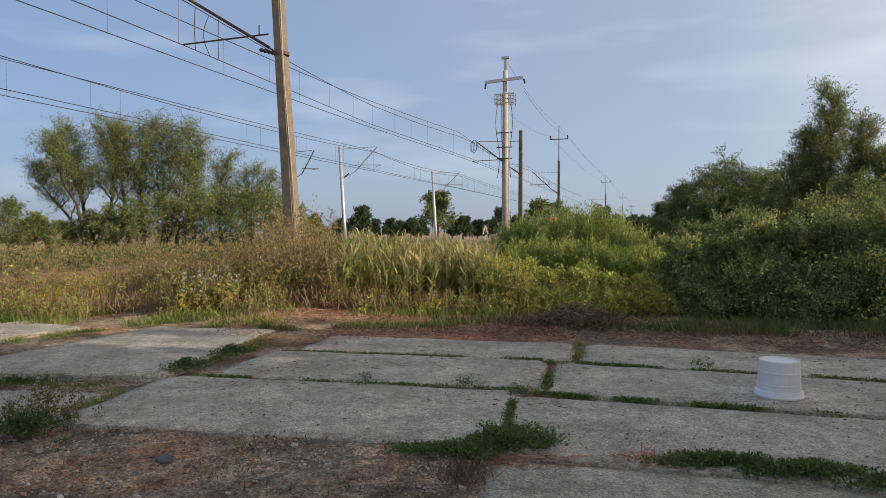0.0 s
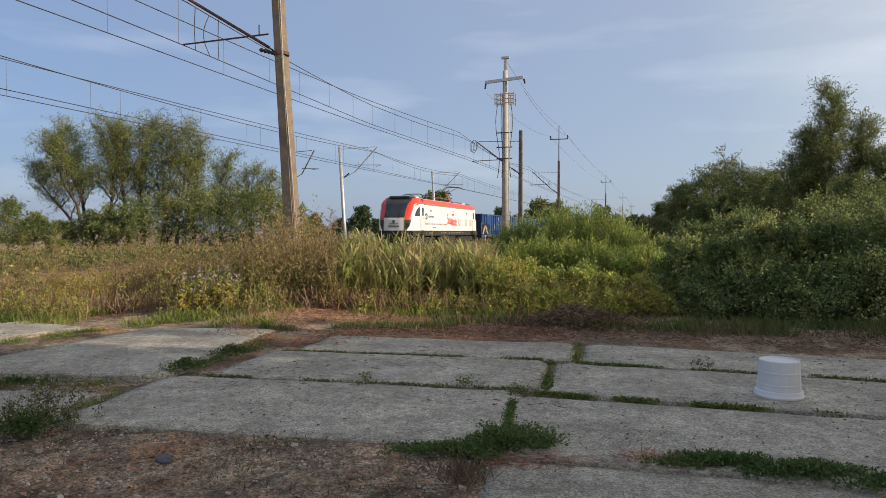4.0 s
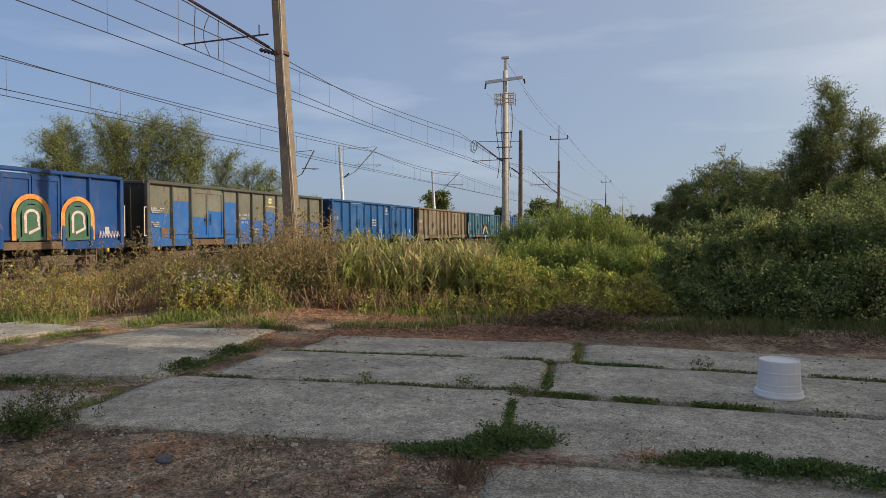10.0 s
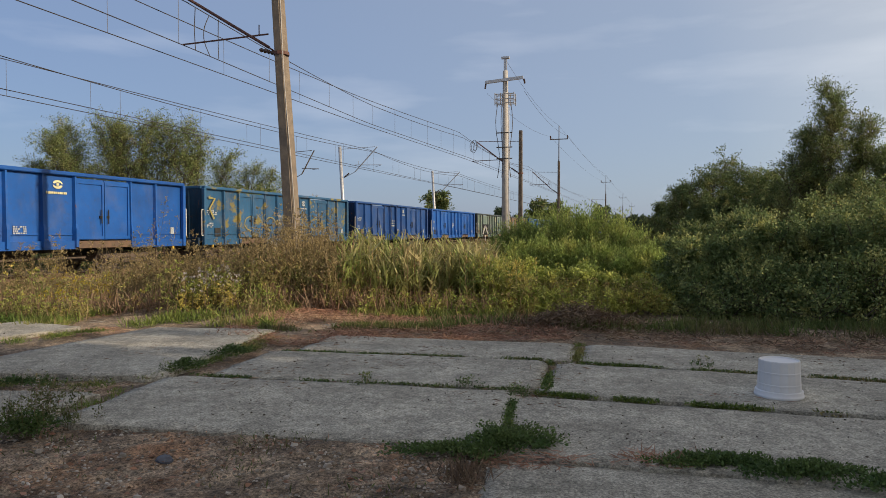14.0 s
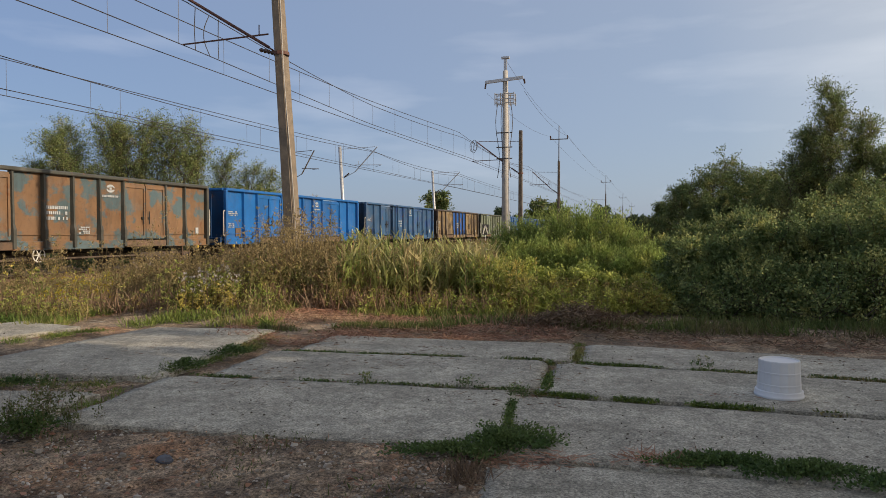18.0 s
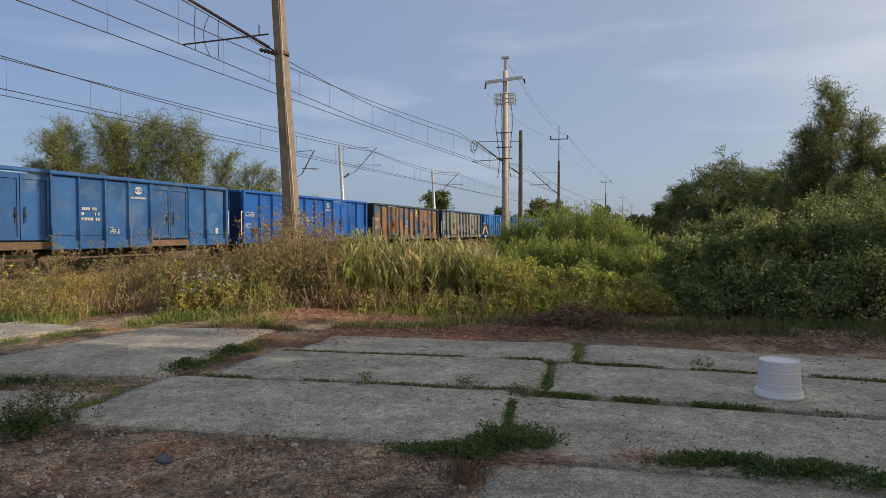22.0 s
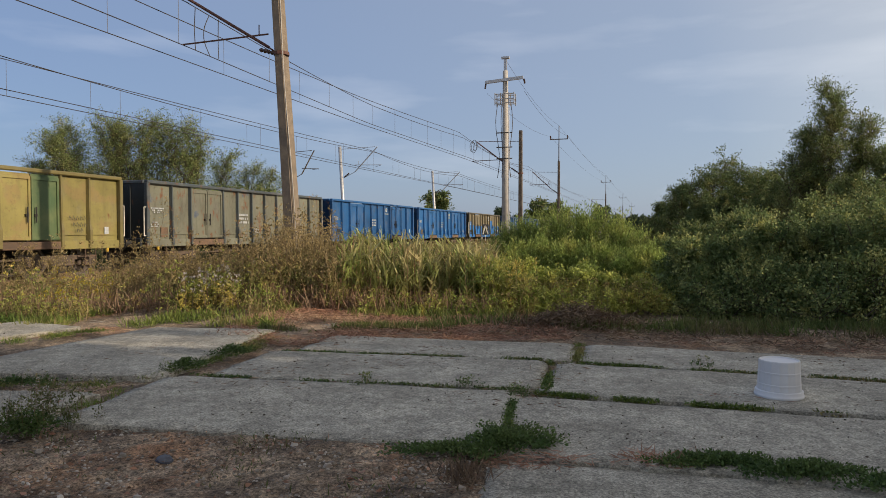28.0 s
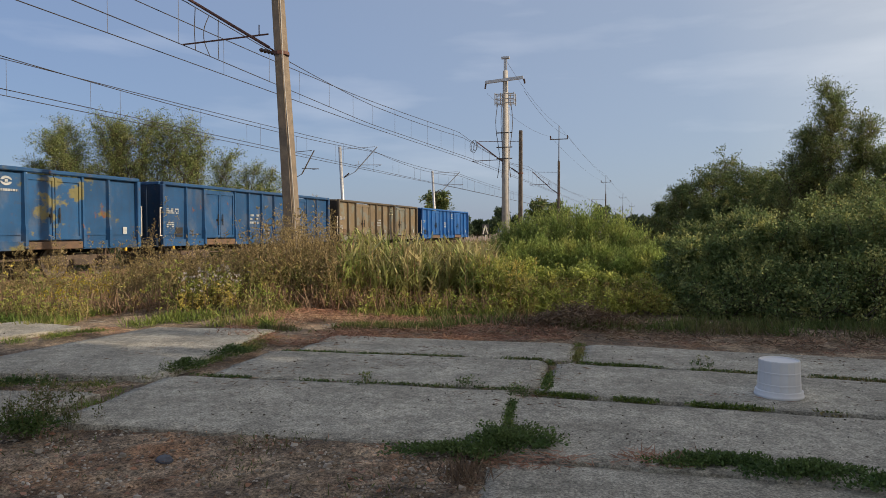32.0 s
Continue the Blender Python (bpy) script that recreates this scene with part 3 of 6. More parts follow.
catenary_mast(36.1, 21.0, 6.4, 0.26, 0.21, M_GALV, "pale galvanised steel mast half hidden by a concrete mast", 19.6, lean=0.06, round_mast=True, arm_mat=M_DARKPOLE, zc=4.3, zt=6.1, zr=5.0, z_wire=4.95)
cable = thing("pole_cable", tpose(14.9, 8.55, 0), "thin pale cable running down the concrete mast", "cable")
bm = bmesh.new()
path_tube(bm, [(-0.17 + 0.05 * math.sin(z * 0.9), -0.16 + 0.065 * z, z) for z in [0.4 * k for k in range(25)]], 0.012, 5)
part("strand", bm, M_GREYPOLE, cable)
board = thing("railway_sign", pose(px_at(859, 62), 62, 0), "black railway board with a white arrow on a post", "railway sign")
bm = bmesh.new()
rod(bm, (0, 0.04, -0.4), (0, 0.04, 1.9), 0.04)
part("post", bm, M_GALV, board)
part("board", boxm(-0.30, 0.30, -0.02, 0.02, 1.0, 1.95, bev=0.01), M_LBLK, board)
bm = bmesh.new()
for g in (-1, 1):
    box(bm, -0.05, 0.05, -0.028, -0.021, -0.42, 0.42, m=pose(g * 0.11, 0, 1.46, 0, -g * 15, 0))
part("mark", bm, M_STEEL_W, board, "white slanting strokes")
for s_g, y_g in ((-0.9, 0.5), (1.1, -0.4)):
    guy = thing("guy_wire", tpose(63.3, 20.75, 0), "thin guy wire staying the steel mast", "cable", "guy wires")
    bm = bmesh.new()
    rod(bm, (0, 0.3, 5.4), (2.6 + s_g, y_g, 0), 0.014, sides=5)
    part("strand", bm, M_WIRE, guy)

# ---- train ----
def paint(name, base, patch=None, amount=0.0, rust=0.35, half=None, fade=(0.16, 0.15, 0.135)):
    """Old wagon paint: a base tone, patches of another, rust spots and dust, at wagon scale."""
    m = bpy.data.materials.new(name)
    m.use_nodes = True
    n, l = m.node_tree.nodes, m.node_tree.links
    b = n["Principled BSDF"]
    b.inputs["Roughness"].default_value = 0.5
    b.inputs["Specular IOR Level"].default_value = 0.35
    co = n.new("ShaderNodeTexCoord")

    def tex(sc, detail=5.0, stretch=(1, 1, 1), off=0.0):
        mp = n.new("ShaderNodeMapping")
        mp.inputs["Scale"].default_value = stretch
        mp.inputs["Location"].default_value = (off, off * 0.7, off * 0.3)
        l.new(co.outputs["Object"], mp.inputs[0])
        t = n.new("ShaderNodeTexNoise")
        t.inputs["Scale"].default_value, t.inputs["Detail"].default_value = sc, detail
        t.inputs["Roughness"].default_value = 0.62
        l.new(mp.outputs[0], t.inputs["Vector"])
        return t.outputs[0]

    def ramp(src, a, z, top=1.0):
        r = n.new("ShaderNodeMapRange")
        r.inputs[1].default_value, r.inputs[2].default_value, r.inputs[4].default_value = a, z, top
        l.new(src, r.inputs[0])
        return r.outputs[0]

    def mix(f, a, z):
        x = n.new("ShaderNodeMixRGB")
        l.new(f, x.inputs[0])
        for k, v in ((1, a), (2, z)):
            if isinstance(v, tuple):
                x.inputs[k].default_value = (*v, 1)
            else:
                l.new(v, x.inputs[k])
        return x.outputs[0]

    seed = (sum(map(ord, name)) + int(base[0] * 9999)) % 97
    col = mix(ramp(tex(0.9, off=seed), 0.35, 0.7), base, tuple(v * 0.72 for v in base))
    if patch:
        if half:
            sp = n.new("ShaderNodeSeparateXYZ")
            l.new(co.outputs["Object"], sp.inputs[0])
            ad = n.new("ShaderNodeMath")
            ad.operation = "MULTIPLY_ADD"
            ad.inputs[1].default_value = 0.22
            l.new(tex(1.1, 4, (0.8, 0.8, 0.5), seed + 3), ad.inputs[0])
            own = n.new("ShaderNodeMapRange")          # the edge stands at another height on some panels
            own.inputs[1].default_value, own.inputs[3].default_value, own.inputs[4].default_value = 0.55, 0.0, 0.8
            l.new(n.new("ShaderNodeObjectInfo").outputs["Random"], own.inputs[0])
            up = n.new("ShaderNodeMath")
            up.operation = "SUBTRACT"
            l.new(sp.outputs[2], up.inputs[0])
            l.new(own.outputs[0], up.inputs[1])
            l.new(up.outputs[0], ad.inputs[2])
            col = mix(ramp(ad.outputs[0], half + 0.125, half + 0.095), col, patch)
        else:
            col = mix(ramp(tex(1.5, 9, (0.8, 1, 1.0), seed + 3), 0.68 - 0.42 * amount, 0.74 - 0.42 * amount), col, patch)
    col = mix(ramp(tex(1.6, 8, (1, 1, 0.7), seed + 9), 0.52, 0.78, 0.15 + 0.7 * rust), col, fade)
    col = mix(ramp(tex(3.5, 8, (1, 1, 0.6), seed + 17), 0.70 - 0.16 * rust, 0.76 - 0.14 * rust, 0.9), col, (0.15, 0.065, 0.03))
    col = mix(ramp(tex(1.3, 6, (3.5, 3.5, 0.6), seed + 41), 0.5, 0.85, 0.15 + 0.6 * rust), col, (0.035, 0.028, 0.022))
    col = mix(ramp(tex(9.0, 6, (1, 1, 1), seed + 51), 0.54, 0.75, 0.25 + 0.4 * rust), col, (0.06, 0.045, 0.035))
    tone = n.new("ShaderNodeHueSaturation")
    vary = n.new("ShaderNodeMapRange")
    vary.inputs[3].default_value, vary.inputs[4].default_value = 0.86, 1.12
    l.new(n.new("ShaderNodeObjectInfo").outputs["Random"], vary.inputs[0])
    l.new(vary.outputs[0], tone.inputs["Value"])
    l.new(col, tone.inputs["Color"])
    l.new(tone.outputs[0], b.inputs["Base Color"])
    bp = n.new("ShaderNodeBump")
    bp.inputs["Strength"].default_value, bp.inputs["Distance"].default_value = 0.75, 0.06
    l.new(tex(0.75, 2, off=seed + 30), bp.inputs["Height"])
    l.new(bp.outputs[0], b.inputs["Normal"])
    return m


BLUE, ROYAL, AZURE, DEEP, TEAL = (0.014, 0.086, 0.245), (0.008, 0.083, 0.335), (0.009, 0.118, 0.385), (0.010, 0.058, 0.215), (0.024, 0.098, 0.185)
GREY, BEIGE, OLIVE, ORANGE, KHAKI, BROWN = (0.152, 0.158, 0.134), (0.181, 0.140, 0.088), (0.111, 0.123, 0.076), (0.211, 0.111, 0.050), (0.234, 0.205, 0.071), (0.140, 0.079, 0.044)
# one row a wagon: words, base, patch, amount of the patch, rust, body length
WAGONS = [
    ("dark blue", DEEP, None, 0, 0.2), ("faded blue", (0.028, 0.098, 0.240), (0.014, 0.052, 0.200), 0.25, 0.4), ("bright blue", AZURE, None, 0, 0.15),
    ("blue, graffiti-sprayed", DEEP, None, 0, 0.35), ("grey-beige and blue patched", GREY, (0.016, 0.100, 0.330), 0.5, 0.6),
    ("blue", BLUE, None, 0, 0.3), ("weathered beige-grey", BEIGE, GREY, 0.45, 0.6), ("faded teal", (0.030, 0.118, 0.185), (0.055, 0.125, 0.165), 0.4, 0.45),
    ("long bright blue", ROYAL, None, 0, 0.1), ("teal-blue, yellow-sprayed", (0.020, 0.088, 0.190), (0.175, 0.146, 0.046), 0.26, 0.4),
    ("dark blue", DEEP, None, 0, 0.3), ("royal blue", ROYAL, None, 0, 0.15), ("pale green and blue", (0.125, 0.180, 0.155), (0.060, 0.120, 0.180), 0.2, 0.7),
    ("rusty brown and blue patched", (0.200, 0.115, 0.062), (0.070, 0.108, 0.125), 0.43, 0.6), ("bright blue", AZURE, None, 0, 0.15),
    ("muted blue", (0.032, 0.094, 0.205), (0.020, 0.060, 0.185), 0.3, 0.45), ("ochre-brown and blue", (0.215, 0.155, 0.078), (0.105, 0.078, 0.050), 0.42, 0.6),
    ("pale grey-green", (0.135, 0.165, 0.118), (0.030, 0.095, 0.200), 0.13, 0.45), ("blue", (0.020, 0.090, 0.260), (0.032, 0.105, 0.230), 0.3, 0.4), ("royal blue", ROYAL, None, 0, 0.12),
    ("orange-rust and blue patched", ORANGE, (0.030, 0.085, 0.190), 0.42, 0.6), ("pale grey-green", (0.175, 0.175, 0.134), (0.058, 0.117, 0.146), 0.3, 0.5),
    ("azure blue", AZURE, None, 0, 0.3), ("blue", BLUE, AZURE, 0.3, 0.3), ("royal blue", ROYAL, None, 0, 0.2),
    ("faded yellow", KHAKI, (0.211, 0.163, 0.065), 0.35, 0.35), ("pale grey-green, rust-streaked", (0.160, 0.165, 0.128), (0.058, 0.090, 0.140), 0.12, 0.8),
    ("blue", BLUE, None, 0, 0.3), ("bright blue", (0.016, 0.105, 0.300), None, 0, 0.35), ("ochre-grey and blue", (0.180, 0.158, 0.100), (0.012, 0.125, 0.38), 0.48, 0.45),
    ("teal-blue with ochre stains", (0.016, 0.075, 0.190), (0.140, 0.129, 0.058), 0.26, 0.4), ("muted blue", (0.016, 0.072, 0.185), None, 0, 0.4),
    ("beige-grey", BEIGE, GREY, 0.4, 0.5), ("bright royal blue", (0.010, 0.092, 0.311), None, 0, 0.1)]
M_FLOOR = mat("wagon_inside", (0.09, 0.06, 0.045), (0.13, 0.085, 0.06), 3.0, 0.9)
M_HOOK = mat("yellow_hook_paint", (0.55, 0.36, 0.03), (0.40, 0.26, 0.03), 9.0, 0.6)
M_SILL = mat("rusty_sill", (0.13, 0.08, 0.05), (0.085, 0.058, 0.042), 4.0, 0.85, rnd=0.15)

mesh_bogie, mesh_wheel = bpy.data.meshes.new("bogie_frame"), bpy.data.meshes.new("wheelset")
WHEELS = []      # (wheelset, its thing, x on its bogie, radius)


def bogie_meshes():
    bm = bmesh.new()
    for y in (-1.0, 1.0):
        box(bm, -1.3, 1.3, y - 0.07, y + 0.07, 0.52, 0.66, bev=0.02)
        box(bm, -0.42, 0.42, y - 0.09, y + 0.09, 0.34, 0.56, bev=0.03)
        for x in (-0.9, 0.9):
            box(bm, x - 0.16, x + 0.16, y - 0.12, y + 0.12, 0.33, 0.60, bev=0.04)
            for k in (-0.27, 0.27):
                rod(bm, (x + k, y, 0.36), (x + k, y, 0.56), 0.075, sides=8)
    box(bm, -0.25, 0.25, -0.95, 0.95, 0.50, 0.72, bev=0.03)
    for x in (-1.3, 1.3):
        box(bm, x - 0.05, x + 0.05, -1.0, 1.0, 0.50, 0.62)
    bm.to_mesh(mesh_bogie)
    bm.free()
    mesh_bogie.materials.append(M_BOGIE)
    bm = bmesh.new()
    for y, turn in ((-0.75, 0), (0.75, 180)):
        wb = bmesh.new()
        lathe(wb, [(0.08, -0.07), (0.16, -0.07), (0.18, -0.03), (0.38, -0.02), (0.40, -0.06), (0.46, -0.06), (0.46, 0.05), (0.49, 0.06), (0.49, 0.08), (0.40, 0.08),
                   (0.38, 0.03), (0.18, 0.03), (0.16, 0.07), (0.08, 0.07)], 24, pose(0, 0, 0, 90))
        for a in range(0, 360, 60):
            box(wb, 0.2, 0.36, -0.05, 0.05, -0.02, 0.02, m=pose(0, 0, 0, 0, a, 0))
        bmesh.ops.transform(wb, matrix=pose(0, y, 0, 0, 0, turn), verts=wb.verts)
        tmp = bpy.data.meshes.new("wheel")
        wb.to_mesh(tmp)
        wb.free()
        bm.from_mesh(tmp)
        bpy.data.meshes.remove(tmp)
    rod(bm, (0, -1.05, 0), (0, 1.05, 0), 0.08, sides=10)
    bm.to_mesh(mesh_wheel)
    bm.free()
    mesh_wheel.materials.append(M_TYRE)


bogie_meshes()


def add_bogie(parent, x):
    b = part("bogie", mesh_bogie, None, parent, "dusty dark steel bogie")
    b.location = (x, 0, 0)
    for dx in (-0.9, 0.9):
        w = part("wheelset", mesh_wheel, None, b, "steel wheels on an axle")
        w.location = (dx, 0, 0.46)
        WHEELS.append((w, parent, dx, 0.46, 0.46))
    return b


def bars(bm, x, z, w, h, rows, y, r, gap=0.5, dens=0.75):
    """Markings that cannot be read: short bars in rows on the side at y."""
    for k in range(rows):
        zz, xx = z - k * h * (1 + gap), x
        while xx < x + w:
            lw = r.uniform(0.03, 0.07)
            if r.random() < dens:
                box(bm, xx, min(xx + lw, x + w), y - 0.004, y + 0.012, zz - h, zz)
            xx += lw + r.uniform(0.014, 0.03)


def eye_sign(bm, x, z, s, y):
    """A round mark of two curved blades about a slanting dot."""
    for g in (1, -1):
        pts_o = [(0.5 * math.cos(a) * s, 0.36 * math.sin(a) * s) for a in np.linspace(0.15, 2.9, 11)]
        pts_i = [(0.34 * math.cos(a) * s + 0.05 * s, 0.17 * math.sin(a) * s) for a in np.linspace(0.3, 2.7, 11)]
        lo, hi = [], []
        for px, pz in pts_o:
            lo.append(bm.verts.new((x + g * px, y, z + g * pz)))
        for px, pz in pts_i:
            hi.append(bm.verts.new((x + g * px, y, z + g * pz)))
        for k in range(10):
            f = bm.faces.new((lo[k], lo[k + 1], hi[k + 1], hi[k]))
    box(bm, x - 0.13 * s, x + 0.13 * s, y - 0.002, y + 0.002, z - 0.10 * s, z + 0.10 * s, m=None)


WZ0, WZ1 = 0.86, 3.20
ROWS = []      # filled with (thing, offset along the track at 7 s)


HALF = {4: 1.9, 29: 1.95}       # wagons whose lower side is the other colour, up to that height
BLUE_MIDDLE = (16,)
FRAME = {12: (0.045, 0.068, 0.072), 7: (0.020, 0.085, 0.15), 21: (0.012, 0.045, 0.11), 26: (0.06, 0.075, 0.085), 13: (0.06, 0.062, 0.055), 20: (0.035, 0.055, 0.08), 16: (0.055, 0.042, 0.034), 4: (0.075, 0.078, 0.07),
         6: (0.13, 0.10, 0.065), 17: (0.075, 0.085, 0.055), 29: (0.09, 0.08, 0.05), 32: (0.10, 0.08, 0.055), 25: (0.16, 0.135, 0.05)}     # posts and rails painted apart


def wagon(k, words, base, patch, amount, rust, length=12.8, x_mid=0.0):
    r = random.Random(100 + k)
    hl, hw = length / 2, 1.45
    ob = thing("open_wagon", Matrix.Identity(4), words + " open freight wagon with double doors", "freight wagon", "wagons of the train")
    mp = paint("wagon_paint_" + words, base, patch, amount, rust, HALF.get(k))
    mid_mp = paint("wagon_paint_blue", ROYAL, base, 0.1, rust) if k in BLUE_MIDDLE else mp
    fp = paint("wagon_frame_" + words, FRAME[k], None, 0, rust) if k in FRAME else mp
    ep = paint("wagon_end_" + words, tuple(0.4 * v for v in FRAME.get(k, base)), None, 0, 0.5, fade=(0.035, 0.033, 0.03))          # ends: wagon colour cut to 0.4, gap shade painted in, plus grime
    sc = length / 12.8
    posts = [p * sc for p in (-5.12, -4.07, -2.05, -1.03, 0, 1.03, 2.05, 4.07, 5.12)]
    edges = [-hl] + posts + [hl]
    for side in (-1, 1):
        y = side * hw
        for a, b in zip(edges, edges[1:]):
            door = abs(abs(a + b) / 2 - 3.06 * sc) < 0.1
            if door:
                mid = (a + b) / 2
                for da, db in ((a + 0.06, mid - 0.015), (mid + 0.015, b - 0.06)):
                    bm = bmesh.new()
                    box(bm, da, db, y - side * 0.10, y - side * 0.03, 1.14, 3.04)
                    for q in ((da, db, 2.88, 2.98), (da, db, 1.16, 1.26), (da, da + 0.07, 1.26, 2.88), (db - 0.07, db, 1.26, 2.88)):
                        box(bm, q[0], q[1], min(y - side * 0.03, y + side * 0.01), max(y - side * 0.03, y + side * 0.01), q[2], q[3])
                    dp = part("door", bm, M_GREEN_DOOR if (k == 25 and side < 0 and da > 3) else mp, ob)
                    if side < 0 or k == 0:
                        bm = bmesh.new()
                        xh = mid + (-0.14 if da < mid - 0.1 else 0.14)
                        rod(bm, (xh, y + side * 0.04, 1.65), (xh, y + side * 0.04, 2.1), 0.02, sides=6)
                        box(bm, xh - 0.05, xh + 0.05, y + side * 0.0 - 0.03, y + side * 0.0 + 0.05, 1.82, 1.9)
                        part("latch", bm, M_BLACK, dp)
                bm = boxm(a + 0.06, b - 0.06, y - 0.07, y + 0.07, WZ0 + 0.02, 1.10, bev=0.01)
                part("door_sill", bm, M_SILL, ob)
            else:
                bm = bmesh.new()
                vs = []
                nxp, nzp = 6, 8
                dent = r.uniform(-0.025, 0.02)
                grid = []
                for j in range(nzp + 1):
                    row = []
                    for i in range(nxp + 1):
                        fx, fz = i / nxp, j / nzp
                        bulge = math.sin(fx * math.pi) * math.sin(fz * math.pi)
                        row.append(bm.verts.new((a + (b - a) * fx, y - side * (0.07 + (0.02 + dent) * bulge), 1.1 + 2.0 * fz)))
                    grid.append(row)
                for j in range(nzp):
                    for i in range(nxp):
                        q = (grid[j][i], grid[j][i + 1], grid[j + 1][i + 1], grid[j + 1][i])
                        bm.faces.new(q if side < 0 else q[::-1])
                box(bm, a, b, min(y - side * 0.12, y - side * 0.16), max(y - side * 0.12, y - side * 0.16), 1.05, 3.1)
                box(bm, a + 0.08, b - 0.08, min(y - side * 0.075, y - side * 0.03), max(y - side * 0.075, y - side * 0.03), 1.29, 1.315)
                part("side_panel", bm, mid_mp if abs(a + b) < 4.3 else mp, ob)
                part("sill", boxm(a, b, y - 0.05 - 0.03 * side, y + 0.05 - 0.03 * side, WZ0, 1.12, bev=0.012), mp, ob)
        for x in posts:
            bm = bmesh.new()
            top_w, low_w = 0.10, 0.14
            prof = [(WZ0 + 0.06, 0.09, low_w), (1.45, 0.10, low_w), (1.62, 0.055, top_w), (3.12, 0.035, top_w)]
            lo = []
            for z, dep, w in prof:
                yo = y + side * dep
                yi = y - side * 0.08
                lo.append([bm.verts.new(v) for v in ((x - w / 2, yi, z), (x - w / 2 + 0.02, yo, z), (x + w / 2 - 0.02, yo, z), (x + w / 2, yi, z))])
            for p0, p1 in zip(lo, lo[1:]):
                for i in range(3):
                    q = (p0[i], p0[i + 1], p1[i + 1], p1[i])
                    bm.faces.new(q if side < 0 else q[::-1])
            bm.faces.new(lo[0])
            part("post", bm, fp, ob)
        bm = bmesh.new()
        box(bm, -hl - 0.03, hl + 0.03, y - 0.085, y + 0.085, 3.08, WZ1, bev=0.025)
        part("top_rail", bm, fp, ob)
        for x in (-hl, hl):
            bm = boxm(x - 0.07, x + 0.07, y - 0.09, y + 0.06, WZ0, 3.1, bev=0.02)
            part("corner_post", bm, fp, ob)
    part("floor", boxm(-hl + 0.05, hl - 0.05, -1.3, 1.3, 1.0, 1.16), M_FLOOR, ob)
    part("underframe", boxm(-hl + 0.1, hl - 0.1, -0.35, 0.35, 0.72, 1.0, bev=0.02), M_BLACK, ob)
    for g in (-1, 1):
        x = g * hl
        bm = bmesh.new()
        box(bm, x - 0.05, x + 0.05, -hw + 0.06, hw - 0.06, 1.0, 3.1)
        for y in (-0.75, 0.0, 0.75):
            box(bm, x + g * 0.02 - 0.05, x + g * 0.02 + 0.05 + 0.0, y - 0.06, y + 0.06, 1.0, 3.08, bev=0.01)
        part("end_wall", bm, ep, ob, "grimy end wall with the shade between wagons painted in")
        part("top_rail", boxm(x - 0.085, x + 0.085, -hw + 0.085, hw - 0.085, 3.08, WZ1 - 0.004, bev=0.02), fp, ob)
        part("headstock", boxm(x - 0.06 + g * 0.09, x + 0.06 + g * 0.09, -1.3, 1.3, WZ0 - 0.02, 1.16, bev=0.02), ep, ob)
        for y in (-0.875, 0.875):
            bm = bmesh.new()
            rod(bm, (x + g * 0.15, y, 1.0), (x + g * 0.52, y, 1.0), 0.09, sides=10)
            rings(bm, [((x + g * 0.52, y, 1.0), 0.10, (g, 0, 0)), ((x + g * 0.57, y, 1.0), 0.23, (g, 0, 0)), ((x + g * 0.60, y, 1.0), 0.23, (g, 0, 0))], 14)
            part("buffer", bm, M_BLACK, ob)
        bm = bmesh.new()
        rod(bm, (x + g * 0.1, 0, 0.95), (x + g * 0.61, 0, 0.90), 0.05)
        part("coupling", bm, M_BLACK, ob)
        bm = bmesh.new()
        yy = -hw - 0.02
        rod(bm, (x + g * 0.16, yy, 1.25), (x + g * 0.16, yy, 2.25), 0.016, sides=6)
        rod(bm, (x + g * 0.16, yy, 2.25), (x, yy, 2.25), 0.016, sides=6)
        rod(bm, (x + g * 0.16, yy, 1.25), (x, yy, 1.25), 0.016, sides=6)
        part("grab_rail", bm, M_STEEL_W, ob, "thin white-painted grab rail")
        bm = bmesh.new()
        for z in (0.35, 0.62):
            box(bm, x - g * 1.2 - 0.2, x - g * 1.2 + 0.2, -1.42, -1.22, z, z + 0.03)
        for dx in (-0.2, 0.2):
            box(bm, x - g * 1.2 + dx - 0.015, x - g * 1.2 + dx + 0.015, -1.42, -1.39, 0.35, 0.9)
        part("step", bm, M_STEEL_W if k == 1 else M_SILL, ob)
        part("tow_hook", boxm(x - g * 0.55 - 0.045, x - g * 0.55 + 0.045, -hw - 0.03, -hw + 0.05, 0.74, 0.88, bev=0.02), M_HOOK, ob, "small yellow tow hook")
        add_bogie(ob, g * 4.5 * sc)
    bm = bmesh.new()
    lathe(bm, [(0.20, -0.02), (0.22, 0.0), (0.20, 0.02), (0.18, 0.0), (0.20, -0.02)], 16)
    for a in (0, 60, 120):
        box(bm, -0.19, 0.19, -0.012, 0.012, -0.01, 0.01, m=pose(0, 0, 0, 0, 0, a))
    bmesh.ops.transform(bm, matrix=pose(-1.2, -1.42, 0.72, 90), verts=bm.verts)
    part("brake_wheel", bm, M_STEEL_W if k % 4 == 1 else M_SILL, ob)
    bm = bmesh.new()
    rod(bm, (-1.8, -0.7, 0.62), (-0.6, -0.7, 0.62), 0.18, sides=12)
    rod(bm, (1.0, 0.1, 0.6), (2.0, 0.1, 0.6), 0.15, sides=12)
    box(bm, -3.2, 3.2, -0.95, -0.9, 0.55, 0.6)
    part("brake_gear", bm, M_BOGIE, ob)
    # markings, on the camera's side
    y = -hw - 0.0 + 0.045
    bm = bmesh.new()
